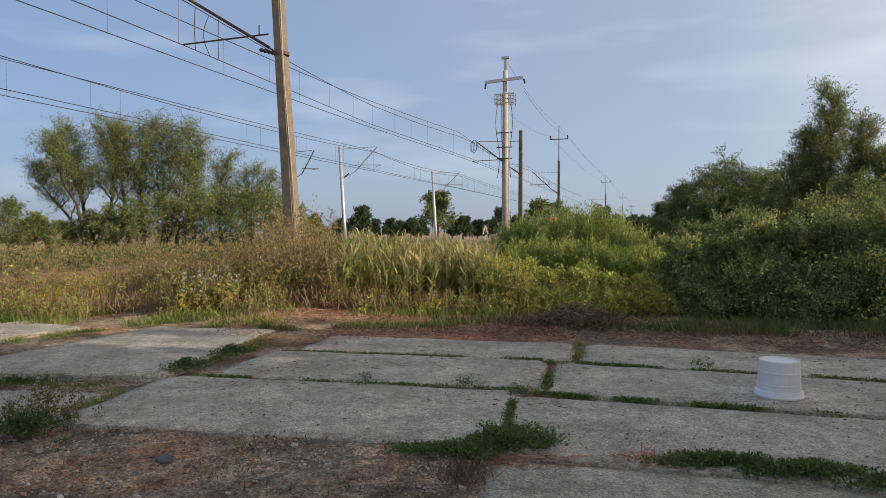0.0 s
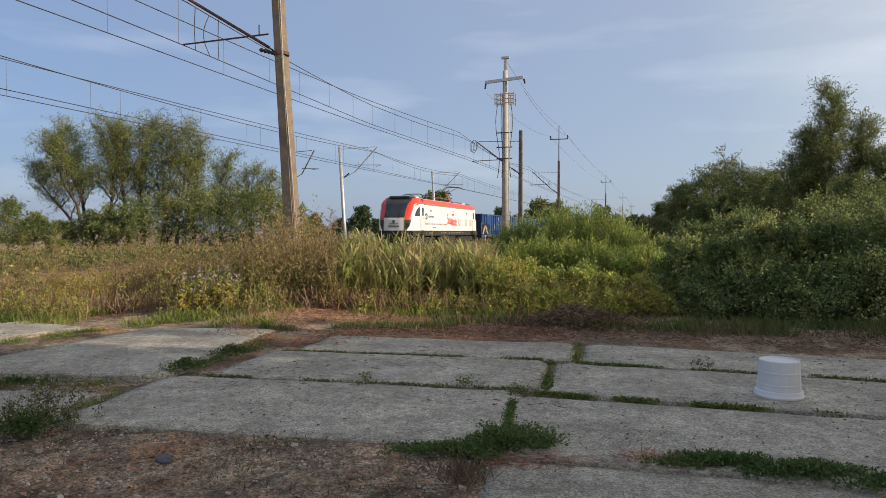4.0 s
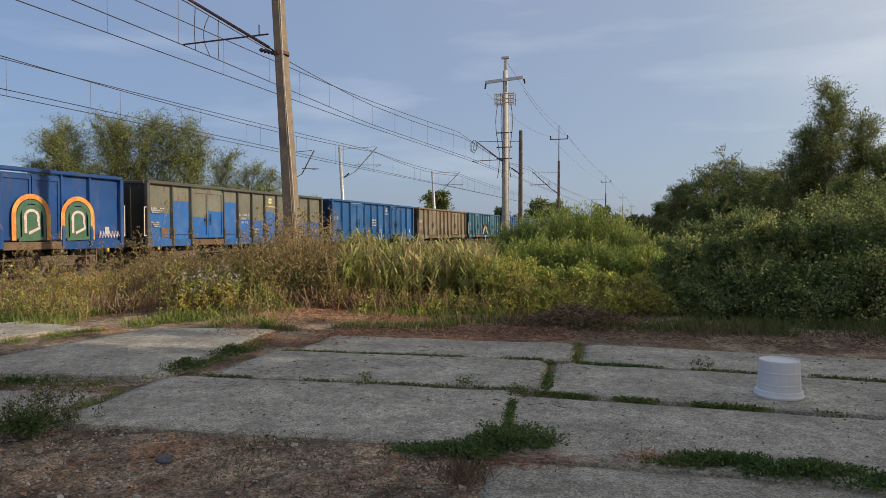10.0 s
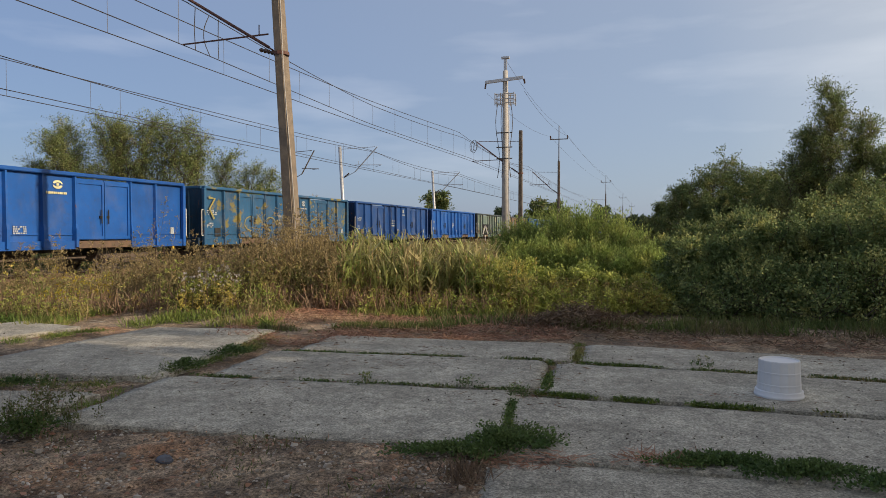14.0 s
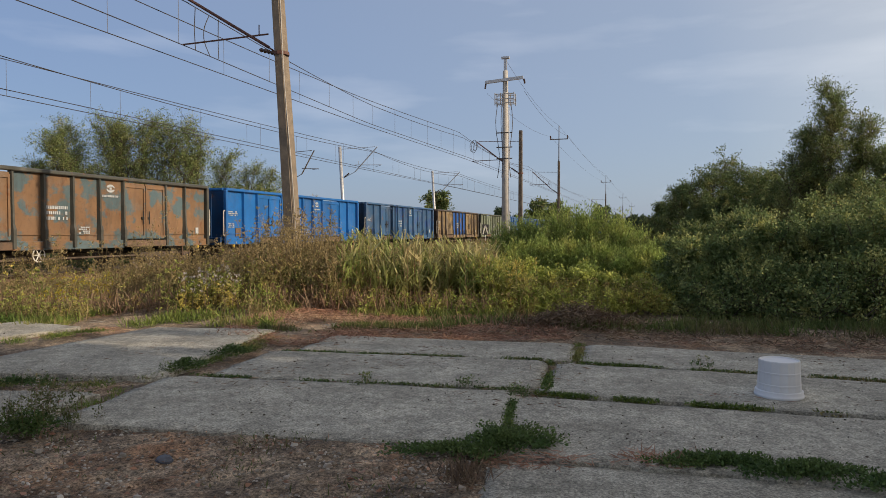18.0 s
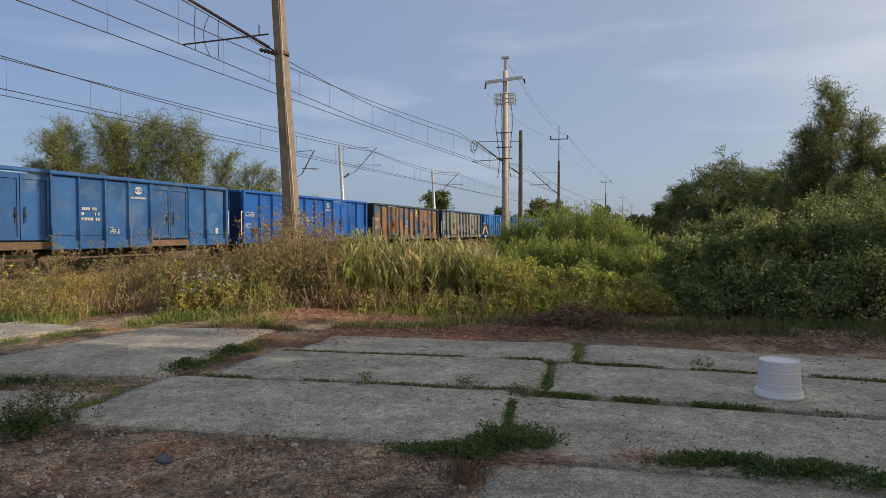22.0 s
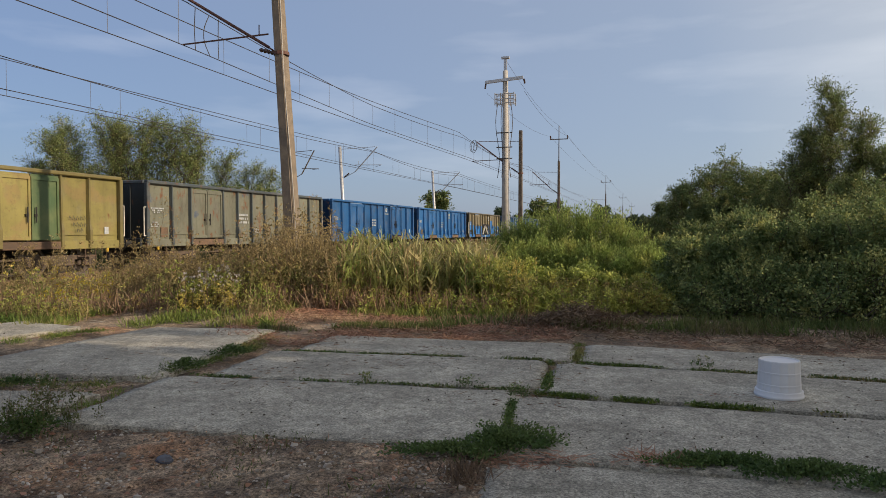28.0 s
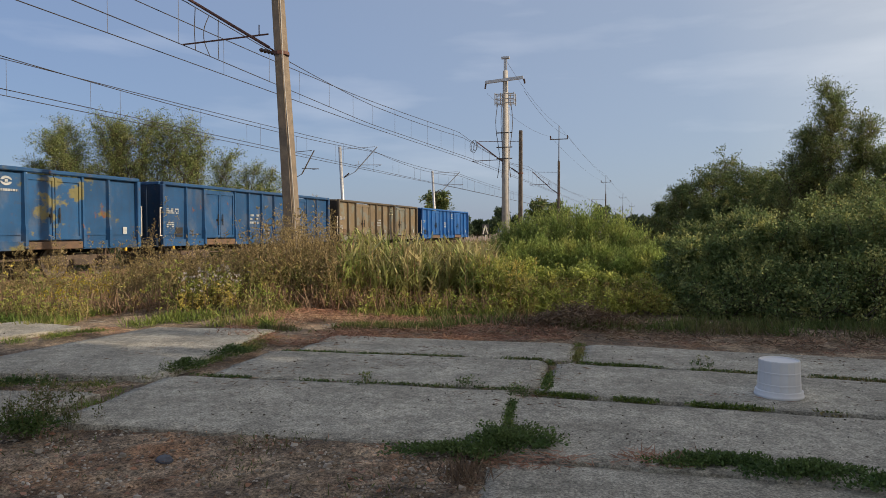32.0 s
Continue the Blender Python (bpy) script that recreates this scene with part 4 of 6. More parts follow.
    bars(bm, -hl + 0.25, 2.25, 0.65, 0.048, 3, y, r)
    bars(bm, -hl + 0.25, 1.75, 0.4, 0.048, 3, y, r)
    part("marking", bm, M_MARK, ob, "white stencilled markings")["kind"] = "stuff"
    bm = bmesh.new()
    bars(bm, -0.93 * sc, 2.16, 0.76, 0.092, 3, y, r, gap=0.75, dens=0.72)
    part("marking", bm, M_MARK, ob)["kind"] = "stuff"
    bm = bmesh.new()
    bars(bm, 0.25, 1.55, 0.42, 0.04, 4, y, r)
    part("marking", bm, M_MARK, ob)["kind"] = "stuff"
    if k % 5 != 1 and k not in (25,):
        bm = bmesh.new()
        eye_sign(bm, 1.54 * sc, 2.80, 0.36, y)
        bars(bm, 1.18 * sc, 2.58, 0.72, 0.065, 1, y, r, dens=1.0)
        part("emblem", bm, M_MARK if k % 4 else M_LYEMB, ob, "round emblem over a short bar")
    bm = bmesh.new()
    box(bm, hl - 0.62, hl - 0.45, y - 0.003, y + 0.01, 1.30, 1.55)
    part("plate", bm, M_MARK, ob, "small white plate")
    bm = bmesh.new()
    box(bm, -hl + 0.75, -hl + 1.12, y - 0.004, y + 0.01, 1.2, 1.55)
    part("label_holder", bm, M_BLACK if k % 2 else M_SILL, ob)
    return ob


M_GREEN_DOOR = mat("green_door_paint", (0.045, 0.085, 0.035), (0.09, 0.12, 0.05), 1.2, 0.6)
M_LYEMB = mat("cream_emblem", (0.62, 0.58, 0.34), None, 5, 0.6)
M_SPRAY_W = mat("sprayed_white", (0.5, 0.46, 0.44), (0.45, 0.32, 0.32), 6, 0.6)
M_SPRAY_O = mat("sprayed_orange", (0.50, 0.15, 0.04), (0.5, 0.3, 0.06), 4, 0.6)
M_SPRAY_G = mat("sprayed_green", (0.03, 0.09, 0.05), (0.05, 0.11, 0.07), 4, 0.6)
M_SPRAY_Y = mat("sprayed_yellow", (0.30, 0.24, 0.05), (0.2, 0.19, 0.07), 4, 0.6)


def stroke(bm, pts, w, y):
    """A flat painted stroke on the side, along points in x and z."""
    lo, hi = [], []
    for k, (x, z) in enumerate(pts):
        a, b = pts[max(k - 1, 0)], pts[min(k + 1, len(pts) - 1)]
        t = Vector((b[0] - a[0], b[1] - a[1])).normalized()
        lo.append(bm.verts.new((x - t.y * w / 2, y, z + t.x * w / 2)))
        hi.append(bm.verts.new((x + t.y * w / 2, y, z - t.x * w / 2)))
    for k in range(len(pts) - 1):
        bm.faces.new((lo[k], hi[k], hi[k + 1], lo[k + 1]))


def arc(cx, cz, rx, rz, a0, a1, n=14):
    return [(cx + rx * math.cos(radians(a0 + (a1 - a0) * k / n)), cz + rz * math.sin(radians(a0 + (a1 - a0) * k / n))) for k in range(n + 1)]


R_AT_7 = 27.7          # trailing end of the first wagon's body at 7 s, along the track
s_end = R_AT_7
for k, row in enumerate(WAGONS):
    ln = 14.5 if k == 8 else 12.8
    if k:
        s_end += ln + 1.24
    w = wagon(k, *row, length=ln)
    ROWS.append((w, s_end - ln / 2))
    yy = -1.45 - 0.065
    if k == 3:
        bm = bmesh.new()
        for x0 in (-4.6, -3.3, -2.3, -1.2):
            stroke(bm, arc(x0, 1.65, 0.3, 0.42, 100, -200), 0.14, yy)
            stroke(bm, [(x0 - 0.2, 1.2), (x0 - 0.24, 2.15)], 0.14, yy)
        part("graffiti", bm, M_SPRAY_W, w, "white and pink sprayed strokes")
        for x0 in (3.0, 4.62):
            bm = bmesh.new()
            stroke(bm, [(x0 - 0.56, 1.15)] + arc(x0, 1.85, 0.56, 0.55, 180, 0, 16) + [(x0 + 0.56, 1.15)], 0.14, yy)
            part("graffiti", bm, M_SPRAY_O, w, "orange-red sprayed arch")
            bm = bmesh.new()
            stroke(bm, [(x0 - 0.42, 1.2)] + arc(x0, 1.8, 0.43, 0.45, 180, 0, 14) + [(x0 + 0.42, 1.2), (x0 - 0.42, 1.18)], 0.12, yy - 0.003)
            stroke(bm, [(x0, 1.2), (x0, 2.15)], 0.62, yy + 0.003)
            part("graffiti", bm, M_SPRAY_G, w, "dark green sprayed field")
            bm = bmesh.new()
            stroke(bm, arc(x0, 1.8, 0.22, 0.2, 200, -20, 10) + [(x0 + 0.25, 1.5), (x0 - 0.1, 1.35)], 0.08, yy - 0.006)
            stroke(bm, [(x0 - 0.2, 1.9), (x0 - 0.2, 1.35)], 0.08, yy - 0.007)
            part("graffiti", bm, M_SPRAY_W, w, "white sprayed strokes")
        bm = bmesh.new()
        for q in range(7):
            stroke(bm, [(5.45 + q * 0.12, 1.2), (5.5 + q * 0.12, 1.42), (5.55 + q * 0.12, 1.25)], 0.035, yy)
        part("graffiti", bm, M_SPRAY_W, w, "white scrawl")
    if k == 9:
        bm = bmesh.new()
        for x0 in (-3.2, -1.6, 1.0, 2.6):
            stroke(bm, arc(x0, 1.75, 0.45, 0.3, 20, 280, 14), 0.045, yy + 0.06)
        stroke(bm, [(-6.1, 2.75), (-5.7, 2.72), (-6.05, 2.3), (-5.75, 1.9)], 0.10, yy + 0.06)
        part("graffiti", bm, M_SPRAY_Y, w, "faint yellow sprayed scrawl")
    if k == 21:
        r = random.Random(4)
        bm = bmesh.new()
        for q in range(9):
            x0 = -1.9 + q * 0.55
            stroke(bm, arc(x0, 1.7, r.uniform(0.12, 0.28), r.uniform(0.2, 0.4), r.uniform(0, 90), r.uniform(220, 420), 12), 0.04, yy + 0.06)
            stroke(bm, [(x0 - 0.1, 1.35), (x0 + 0.12, 2.0), (x0 + 0.22, 1.4)], 0.03, yy + 0.06)
        part("graffiti", bm, M_SPRAY_W, w, "white sprayed scrawl")
        bm = bmesh.new()
        stroke(bm, [(-2.7, 2.0), (-2.6, 1.7), (-2.45, 1.95)], 0.16, yy + 0.06)
        part("graffiti", bm, M_LRED, w, "small red sprayed mark")
    if k == 25:
        bm = bmesh.new()
        for x0, z, n in ((4.35, 1.75, 5), (4.5, 1.55, 4), (4.65, 1.38, 2)):
            for q in range(n):
                stroke(bm, [(x0 + q * 0.14, z), (x0 + q * 0.14 + 0.03, z + 0.13), (x0 + q * 0.14 + 0.09, z + 0.02)], 0.022, yy + 0.06)
        part("graffiti", bm, M_LBLK, w, "black scrawl")

# ---- locomotive ----
def locomotive():
    ob = thing("electric_locomotive", Matrix.Identity(4), "white electric locomotive with red roof edge and raised pantograph", "locomotive")
    hl, hw = 9.7, 1.48   # half length and half width
    z0, z1, z2, z3 = 1.47, 3.45, 3.86, 4.05

    bm = bmesh.new()
    for side in (-1, 1):
        box(bm, -hl + 2.2, hl - 2.2, side * hw - 0.03, side * hw + 0.03, z0, z1)
    part("side_wall", bm, M_LWHITE, ob, "glossy white side wall")
    bm = bmesh.new()
    secs = [[(x, -hw - 0.03, z1), (x, -hw + 0.12, z2), (x, -hw + 0.5, z2 + 0.06), (x, hw - 0.5, z2 + 0.06), (x, hw - 0.12, z2), (x, hw + 0.03, z1)] for x in (-hl + 2.7, hl - 2.7)]
    vv = [[bm.verts.new(p) for p in sct] for sct in secs]
    for i in range(5):
        bm.faces.new((vv[0][i], vv[0][i + 1], vv[1][i + 1], vv[1][i]))
    part("roof", bm, M_LRED, ob, "red curved roof edge")
    bm = boxm(-hl + 2.4, hl - 2.4, -0.95, 0.95, z2 + 0.03, z2 + 0.09)
    part("roof_deck", bm, M_LGREY, ob)
    for side in (-1, 1):
        bm = boxm(-hl + 2.7, hl - 2.7, side * (hw + 0.035) - 0.012, side * (hw + 0.035) + 0.012, z1 - 0.03, z1 + 0.05)
        part("gutter", bm, M_LBLK, ob)
        bm = boxm(-hl + 2.9, hl - 2.9, side * (hw + 0.05) - 0.008, side * (hw + 0.05) + 0.008, z1 + 0.0, z1 + 0.022)
        part("contour_line", bm, M_LYEL, ob, "thin yellow-green reflective line")
    # cabs at both ends: x outwards; the white edge and the windscreen's edge as they rise
    fw = lambda z: float(np.interp(z, (1.47, 1.86, 2.3, 2.74, 3.22, 3.42, 3.46), (0.72, 0.57, 0.49, 0.53, 0.47, 0.26, 0.04)))
    fs = lambda z: float(np.interp(z, (2.2, 2.88, 3.48, 3.86, 3.95), (0.79, 0.81, 0.77, 0.54, 0.40)))
    for g in (-1, 1):
        cab = part("cab", shell(g, 0.0, fw, 1.47, 3.46), M_LWHITE, ob, "white cab with rounded corners", True)
        part("nose", shell(g, 0.80, 1.0, 1.47, 2.42), M_LWHITE, cab, "", True)
        part("nose_skirt", shell(g, 0.0, 1.0, 1.12, 1.47, -0.02), M_BLACK, cab, "", True)
        part("headlight", shell(g, fw, 0.80, 1.47, 2.24, 0.004), M_LBLK, cab, "black headlight cluster", True)
        part("lamp_glass", shell(g, 0.60, 0.72, 1.72, 2.0, 0.03), M_GLASS, cab, "", True)
        part("edge_line", shell(g, 0.795, 0.815, 1.47, 2.40, 0.012), M_LYEL, cab, "yellow-green reflective line")
        part("corner_band", shell(g, fw, fs, 2.24, 3.46, 0.004), M_LRED, cab, "red band round the cab corner", True)
        part("windscreen", shell(g, fs, 1.0, 2.42, 3.52, 0.012), M_GLASS, cab, "dark tinted windscreen", True)
        part("cab_roof", shell(g, 0.0, fs, 3.46, 3.92), M_LRED, cab, "red cab roof", True)
        part("cab_brow", shell(g, fs, 1.0, 3.52, 3.97, 0.014), M_LBLK, cab, "black brow over the windscreen", True)
        part("roof_lid", boxm(min(g * 6.95, g * 8.3), max(g * 6.95, g * 8.3), -0.85, 0.85, 3.86, 4.07, bev=0.08), M_LBLK, cab)
        bm = bmesh.new()
        for yy, z, w in ((0.0, 1.72, 0.42), (0.0, 1.93, 0.36)):
            box(bm, g * 9.47 - 0.012, g * 9.47 + 0.012, yy - w, yy + w, z, z + (0.12 if z < 1.8 else 0.06))
        rings(bm, [((g * 9.44, 0, 2.12), 0.13, (g, 0, 0)), ((g * 9.475, 0, 2.12), 0.13, (g, 0, 0))], 16)
        part("nose_marking", bm, M_LDGREY, cab)["kind"] = "stuff"
        for y in (-1.05, 1.05):
            bm = bmesh.new()
            rod(bm, (g * 9.3, y * 0.85, 1.0), (g * 9.9, y * 0.85, 1.0), 0.1)
            rings(bm, [((g * 9.9, y * 0.85, 1.0), 0.24, (g, 0, 0)), ((g * 9.97, y * 0.85, 1.0), 0.24, (g, 0, 0))], 14)
            part("buffer", bm, M_BLACK, ob)
            bm = bmesh.new()
            rod(bm, (g * 9.42, y * 0.42, 2.40), (g * 9.20, y * 0.62, 2.95), 0.018, sides=6)
            part("wiper", bm, M_LBLK, cab)
        part("pilot", boxm(g * 9.2 - 0.15, g * 9.2 + 0.15, -1.3, 1.3, 0.30, 1.14, bev=0.06), M_BLACK, ob)
        for side in (-1, 1):
            y = side * (hw + 0.035)
            win = lambda z: float(np.interp(z, (2.52, 2.9, 3.1, 3.2), (0.36, 0.30, 0.22, 0.12)))
            part("side_window", shell(g, 0.02, win, 2.53, 3.2, 0.016, (side,)), M_GLASS, cab, "", True)
            part("door_seam", boxm(g * 7.35 - 0.395, g * 7.35 + 0.395, y - 0.011, y + 0.004, 1.475, 3.41), M_LGREY, cab)
            part("cab_door", boxm(g * 7.35 - 0.37, g * 7.35 + 0.37, y - 0.012, y + 0.014, 1.50, 3.385, bev=0.008), M_LWHITE, cab)
            part("door_window", boxm(g * 7.33 - 0.19, g * 7.33 + 0.19, y + side * 0.016 - 0.008, y + side * 0.016 + 0.008, 2.58, 3.2, bev=0.006), M_GLASS, cab)
            part("door_handle", boxm(g * 7.2 - 0.05, g * 7.2 + 0.05, y + side * 0.03 - 0.02, y + side * 0.03 + 0.02, 2.36, 2.40), M_LDGREY, cab)
            for dx in (-0.47, 0.47):
                bm = bmesh.new()
                rod(bm, (g * (7.35 + dx), y + side * 0.05, 1.5), (g * (7.35 + dx), y + side * 0.05, 2.5), 0.016, sides=6)
                part("handrail", bm, M_STEEL_W, cab)
            bm = bmesh.new()
            for z in (0.5, 0.85, 1.2):
                box(bm, g * 7.35 - 0.28, g * 7.35 + 0.28, y - 0.1, y + 0.06, z, z + 0.04)
            for dx in (-0.28, 0.28):
                box(bm, g * 7.35 + dx - 0.02, g * 7.35 + dx + 0.02, y - 0.02, y + 0.04, 0.5, 1.45)
            part("step", bm, M_BLACK, ob)
        part("aircon", boxm(g * 6.5 - 0.42, g * 6.5 + 0.42, -0.8, 0.8, 3.90, 4.13, bev=0.05), M_LGREY, ob)
    # near-side signs: red brush lettering, grey grilles, emblem
    y = -hw - 0.036
    bm = bmesh.new()
    x, z = -1.12, 2.02
    curl = arc(0.5, 0.74, 0.42, 0.24, 20, 240, 8) + arc(0.5, 0.27, 0.45, 0.25, 70, -160, 8)
    ring = arc(0.5, 0.42, 0.42, 0.36, 90, 450, 12)
    brush = {"S": [curl], "O": [ring], "L": [[(0.15, 0.98), (0.2, 0.05), (0.95, 0.1)]], "I": [[(0.5, 0.7), (0.5, 0.0)], [(0.5, 0.92), (0.52, 1.02)]],
             "D": [[(0.15, 0.0), (0.15, 0.92)] + arc(0.2, 0.45, 0.7, 0.46, 90, -90, 8)], "A": [[(0.0, -0.1), (0.5, 0.92), (1.0, -0.15)], [(0.25, 0.28), (0.8, 0.28)]],
             "R": [[(0.15, -0.12), (0.15, 0.88)] + arc(0.2, 0.64, 0.65, 0.25, 90, -90, 6) + [(0.95, -0.2)]], "N": [[(0.1, -0.1), (0.12, 0.85), (0.85, -0.05), (0.88, 0.88)]],
             "C": [arc(0.55, 0.36, 0.45, 0.34, 50, 310, 10)], "'": [[(0.45, 0.95), (0.62, 1.1)]]}
    widths = {"S": 0.34, "I": 0.18, "O": 0.29, "L": 0.25}
    for k, ch in enumerate("SOLIDARNOSC"):
        wd = widths.get(ch, 0.27) * (0.8 if k == 9 else 1.0)
        high = 0.78 if k == 0 else 0.60 - 0.012 * k
        for line in brush[ch] + (brush["'"] if k > 8 else []):
            stroke(bm, [(x + u * wd, z + (0.06 if k == 0 else 0.02) + v * high - 0.012 * k) for u, v in line], 0.115, y - 0.0004 * k)
        x += wd * 0.97
    stroke(bm, [(0.80, z + 1.12), (0.84, z + 0.5)], 0.035, y - 0.006)
    stroke(bm, [(0.28, z + 0.84), (0.5, z + 0.80), (0.80, z + 0.86)], 0.17, y - 0.006)
    stroke(bm, [(0.28, z + 1.10), (0.55, z + 1.09), (0.80, z + 1.12)], 0.03, y - 0.006)
    part("lettering", bm, M_LRED, ob, "broad red brush lettering with a small flag")
    for x0, wd in ((2.15, 0.82), (4.3, 0.82), (5.88, 0.86)):
        part("grille", boxm(x0, x0 + wd, y - 0.010, y + 0.012, 1.9, 2.52, bev=0.006), M_LGREY, ob)
        part("grille_frame", boxm(x0 - 0.04, x0 + wd + 0.04, y - 0.005, y + 0.01, 1.86, 2.56, bev=0.004), M_LWHITE, ob)
    bm = bmesh.new()
    eye_sign(bm, -6.5, 2.55, 0.68, y)
    part("emblem", bm, M_LBLK, ob, "dark round emblem")
    bm = bmesh.new()
    r = random.Random(5)
    xx = -6.0
    while xx < -4.6:
        box(bm, xx, xx + 0.11, y - 0.004, y + 0.006, 2.48, 2.62)
        xx += 0.165
    part("lettering", bm, M_LDGREY, ob)
    bm = bmesh.new()
    bars(bm, -4.9, 1.75, 0.75, 0.10, 1, y, r)
    part("marking", bm, M_LDGREY, ob)
    bm = bmesh.new()
    bars(bm, -2.35, 2.04, 1.2, 0.11, 1, y, r)
    part("marking", bm, M_LRED, ob)
    fc = bpy.data.curves.new("slogan", "FONT")
    fc.body = "\u201eSolidarno\u015b\u0107 \u2013 nigdy jeden przeciw drugiemu\u201d"
    fc.size = 0.235
    fo = bpy.data.objects.new("slogan", fc)
    scene.collection.objects.link(fo)
    dg = bpy.context.evaluated_depsgraph_get()
    me = bpy.data.meshes.new_from_object(fo.evaluated_get(dg))
    bpy.data.objects.remove(fo)
    sg = part("slogan", me, None, ob, "grey slogan in small letters")
    me.materials.clear()
    me.materials.append(M_LDGREY)
    sg.matrix_basis = pose(-6.85, y - 0.003, 1.93, 90)
    for x0 in (-5.4, 5.0):
        bm = boxm(x0 - 0.13, x0 + 0.13, y - 0.03, y + 0.02, 2.95, 3.1, bev=0.03)
        part("lamp_recess", bm, M_LBLK, ob)
    # underframe, bogies
    part("underframe", boxm(-9.2, 9.2, -1.42, 1.42, 1.05, 1.465, bev=0.03), M_BLACK, ob)
    bm = bmesh.new()
    bars(bm, -8.0, 1.32, 13.0, 0.08, 1, -1.43, r, dens=0.25)
    part("marking", bm, M_MARK, ob)["kind"] = "stuff"
    part("equipment_box", boxm(-2.2, 2.2, -1.25, 1.25, 0.45, 1.05, bev=0.05), M_BLACK, ob)
    for x in (-5.9, 5.9):
        b = part("bogie", boxm(x - 2.6, x + 2.6, -1.2, 1.2, 0.55, 0.95, bev=0.05), M_BLACK, ob)
        for dx in (-1.85, 0, 1.85):
            w = part("wheelset", mesh_wheel, None, b, "steel wheels on an axle")
            w.location = (x + dx, 0, 0.46)
            WHEELS.append((w, ob, x + dx, 0.46, 0.46))
    # pantographs: the rear one raised
    pan = part("pantograph", pantograph_mesh(4.7, 4.10, 5.60, 0.5, -1.35, 1.0), M_LBLK, ob, "raised single-arm pantograph")
    bm = bmesh.new()
    rod(bm, (5.2, 0, 4.15), (3.35, 0, 4.775), 0.055)
    part("arm", bm, M_LRED, pan, "red lower arm")
    part("folded_pantograph", pantograph_mesh(-5.0, 4.10, 4.4), M_LBLK, ob)
    for x in (-3.4, -1.9, -0.6, 0.8, 2.0, 3.0):
        bm = bmesh.new()
        insulator(bm, (x, -0.4, 3.95), (x, -0.4, 4.25), 0.08)
        box(bm, x - 0.6, x + 0.6, -0.43, -0.37, 4.25, 4.3)
        part("roof_gear", bm, M_DARKPOLE, ob)
    return ob


def shell(g, f0, f1, z0, z1, proud=0.0, sides=(-1, 1)):
    """A patch of the cab's rounded shell: f runs from the side wall (0) round the corner to the middle of the nose (1); f0 and f1 may change with height."""
    bm = bmesh.new()

    def half(z):
        return 1.51 - 0.36 * max(0, (z - 3.45) / 0.5) ** 1.4

    def at(f, z, side):
        a = f * math.pi / 2
        xf = float(np.interp(z, (1.4, 2.35, 2.5, 3.45, 3.7, 3.98), (9.47, 9.43, 9.36, 8.78, 8.5, 8.0))) + proud
        x0 = 6.9 if f == 0 else 7.9 + (xf - 7.9) * math.sin(a) ** 0.8
        return (g * x0, side * (half(z) + proud) * math.cos(a) ** 0.55 if f < 1 else 0.0, z)
    nf, nz = 14, 10
    for side in sides:
        gr = []
        for k in range(nz + 1):
            z = z0 + (z1 - z0) * k / nz
            a, b = (v(z) if callable(v) else v for v in (f0, f1))
            gr.append([bm.verts.new(at(a + (b - a) * i / nf, z, side)) for i in range(nf + 1)])
        for a, b in zip(gr, gr[1:]):
            for i in range(nf):
                bm.faces.new((a[i], a[i + 1], b[i + 1], b[i]))
    bmesh.ops.remove_doubles(bm, verts=bm.verts, dist=0.001)
    bmesh.ops.recalc_face_normals(bm, faces=bm.faces)
    return bm


def pantograph_mesh(x, zb, zt, start=-0.8, bend=1.1, top=-0.35):
    """Base frame, lower arm to the knee, fork and head; start, bend and top are the arm's foot, knee and head along the roof."""
    bm = bmesh.new()
    rise = zt - zb
    for y in (-0.5, 0.5):
        rod(bm, (x - 0.9, y, zb), (x + 0.9, y, zb), 0.03, sides=6)
    knee = (x + bend, 0, zb + rise * 0.45)
    rod(bm, (x + start, 0, zb + 0.05), knee, 0.04, sides=6)
    for y in (-0.35, 0.35):
        rod(bm, knee, (x + top, y, zt - 0.12), 0.022, sides=6)
    for dx in (-0.2, 0.2):
        rod(bm, (x + top + dx, -0.62, zt - 0.06), (x + top + dx, 0.62, zt - 0.06), 0.025, sides=6)
        for g in (-1, 1):
            rod(bm, (x + top + dx, g * 0.62, zt - 0.06), (x + top + dx, g * 0.95, zt - 0.28), 0.02, sides=6)
    for p in ((-0.9, -0.5), (-0.9, 0.5), (0.9, -0.5), (0.9, 0.5)):
        insulator(bm, (x + p[0], p[1], zb - 0.2), (x + p[0], p[1], zb), 0.07)
    return bm


loco = locomotive()
# loco body: trailing end 1.84 m ahead of the first wagon's leading end
ROWS.append((loco, R_AT_7 - 12.8 - 10.75))

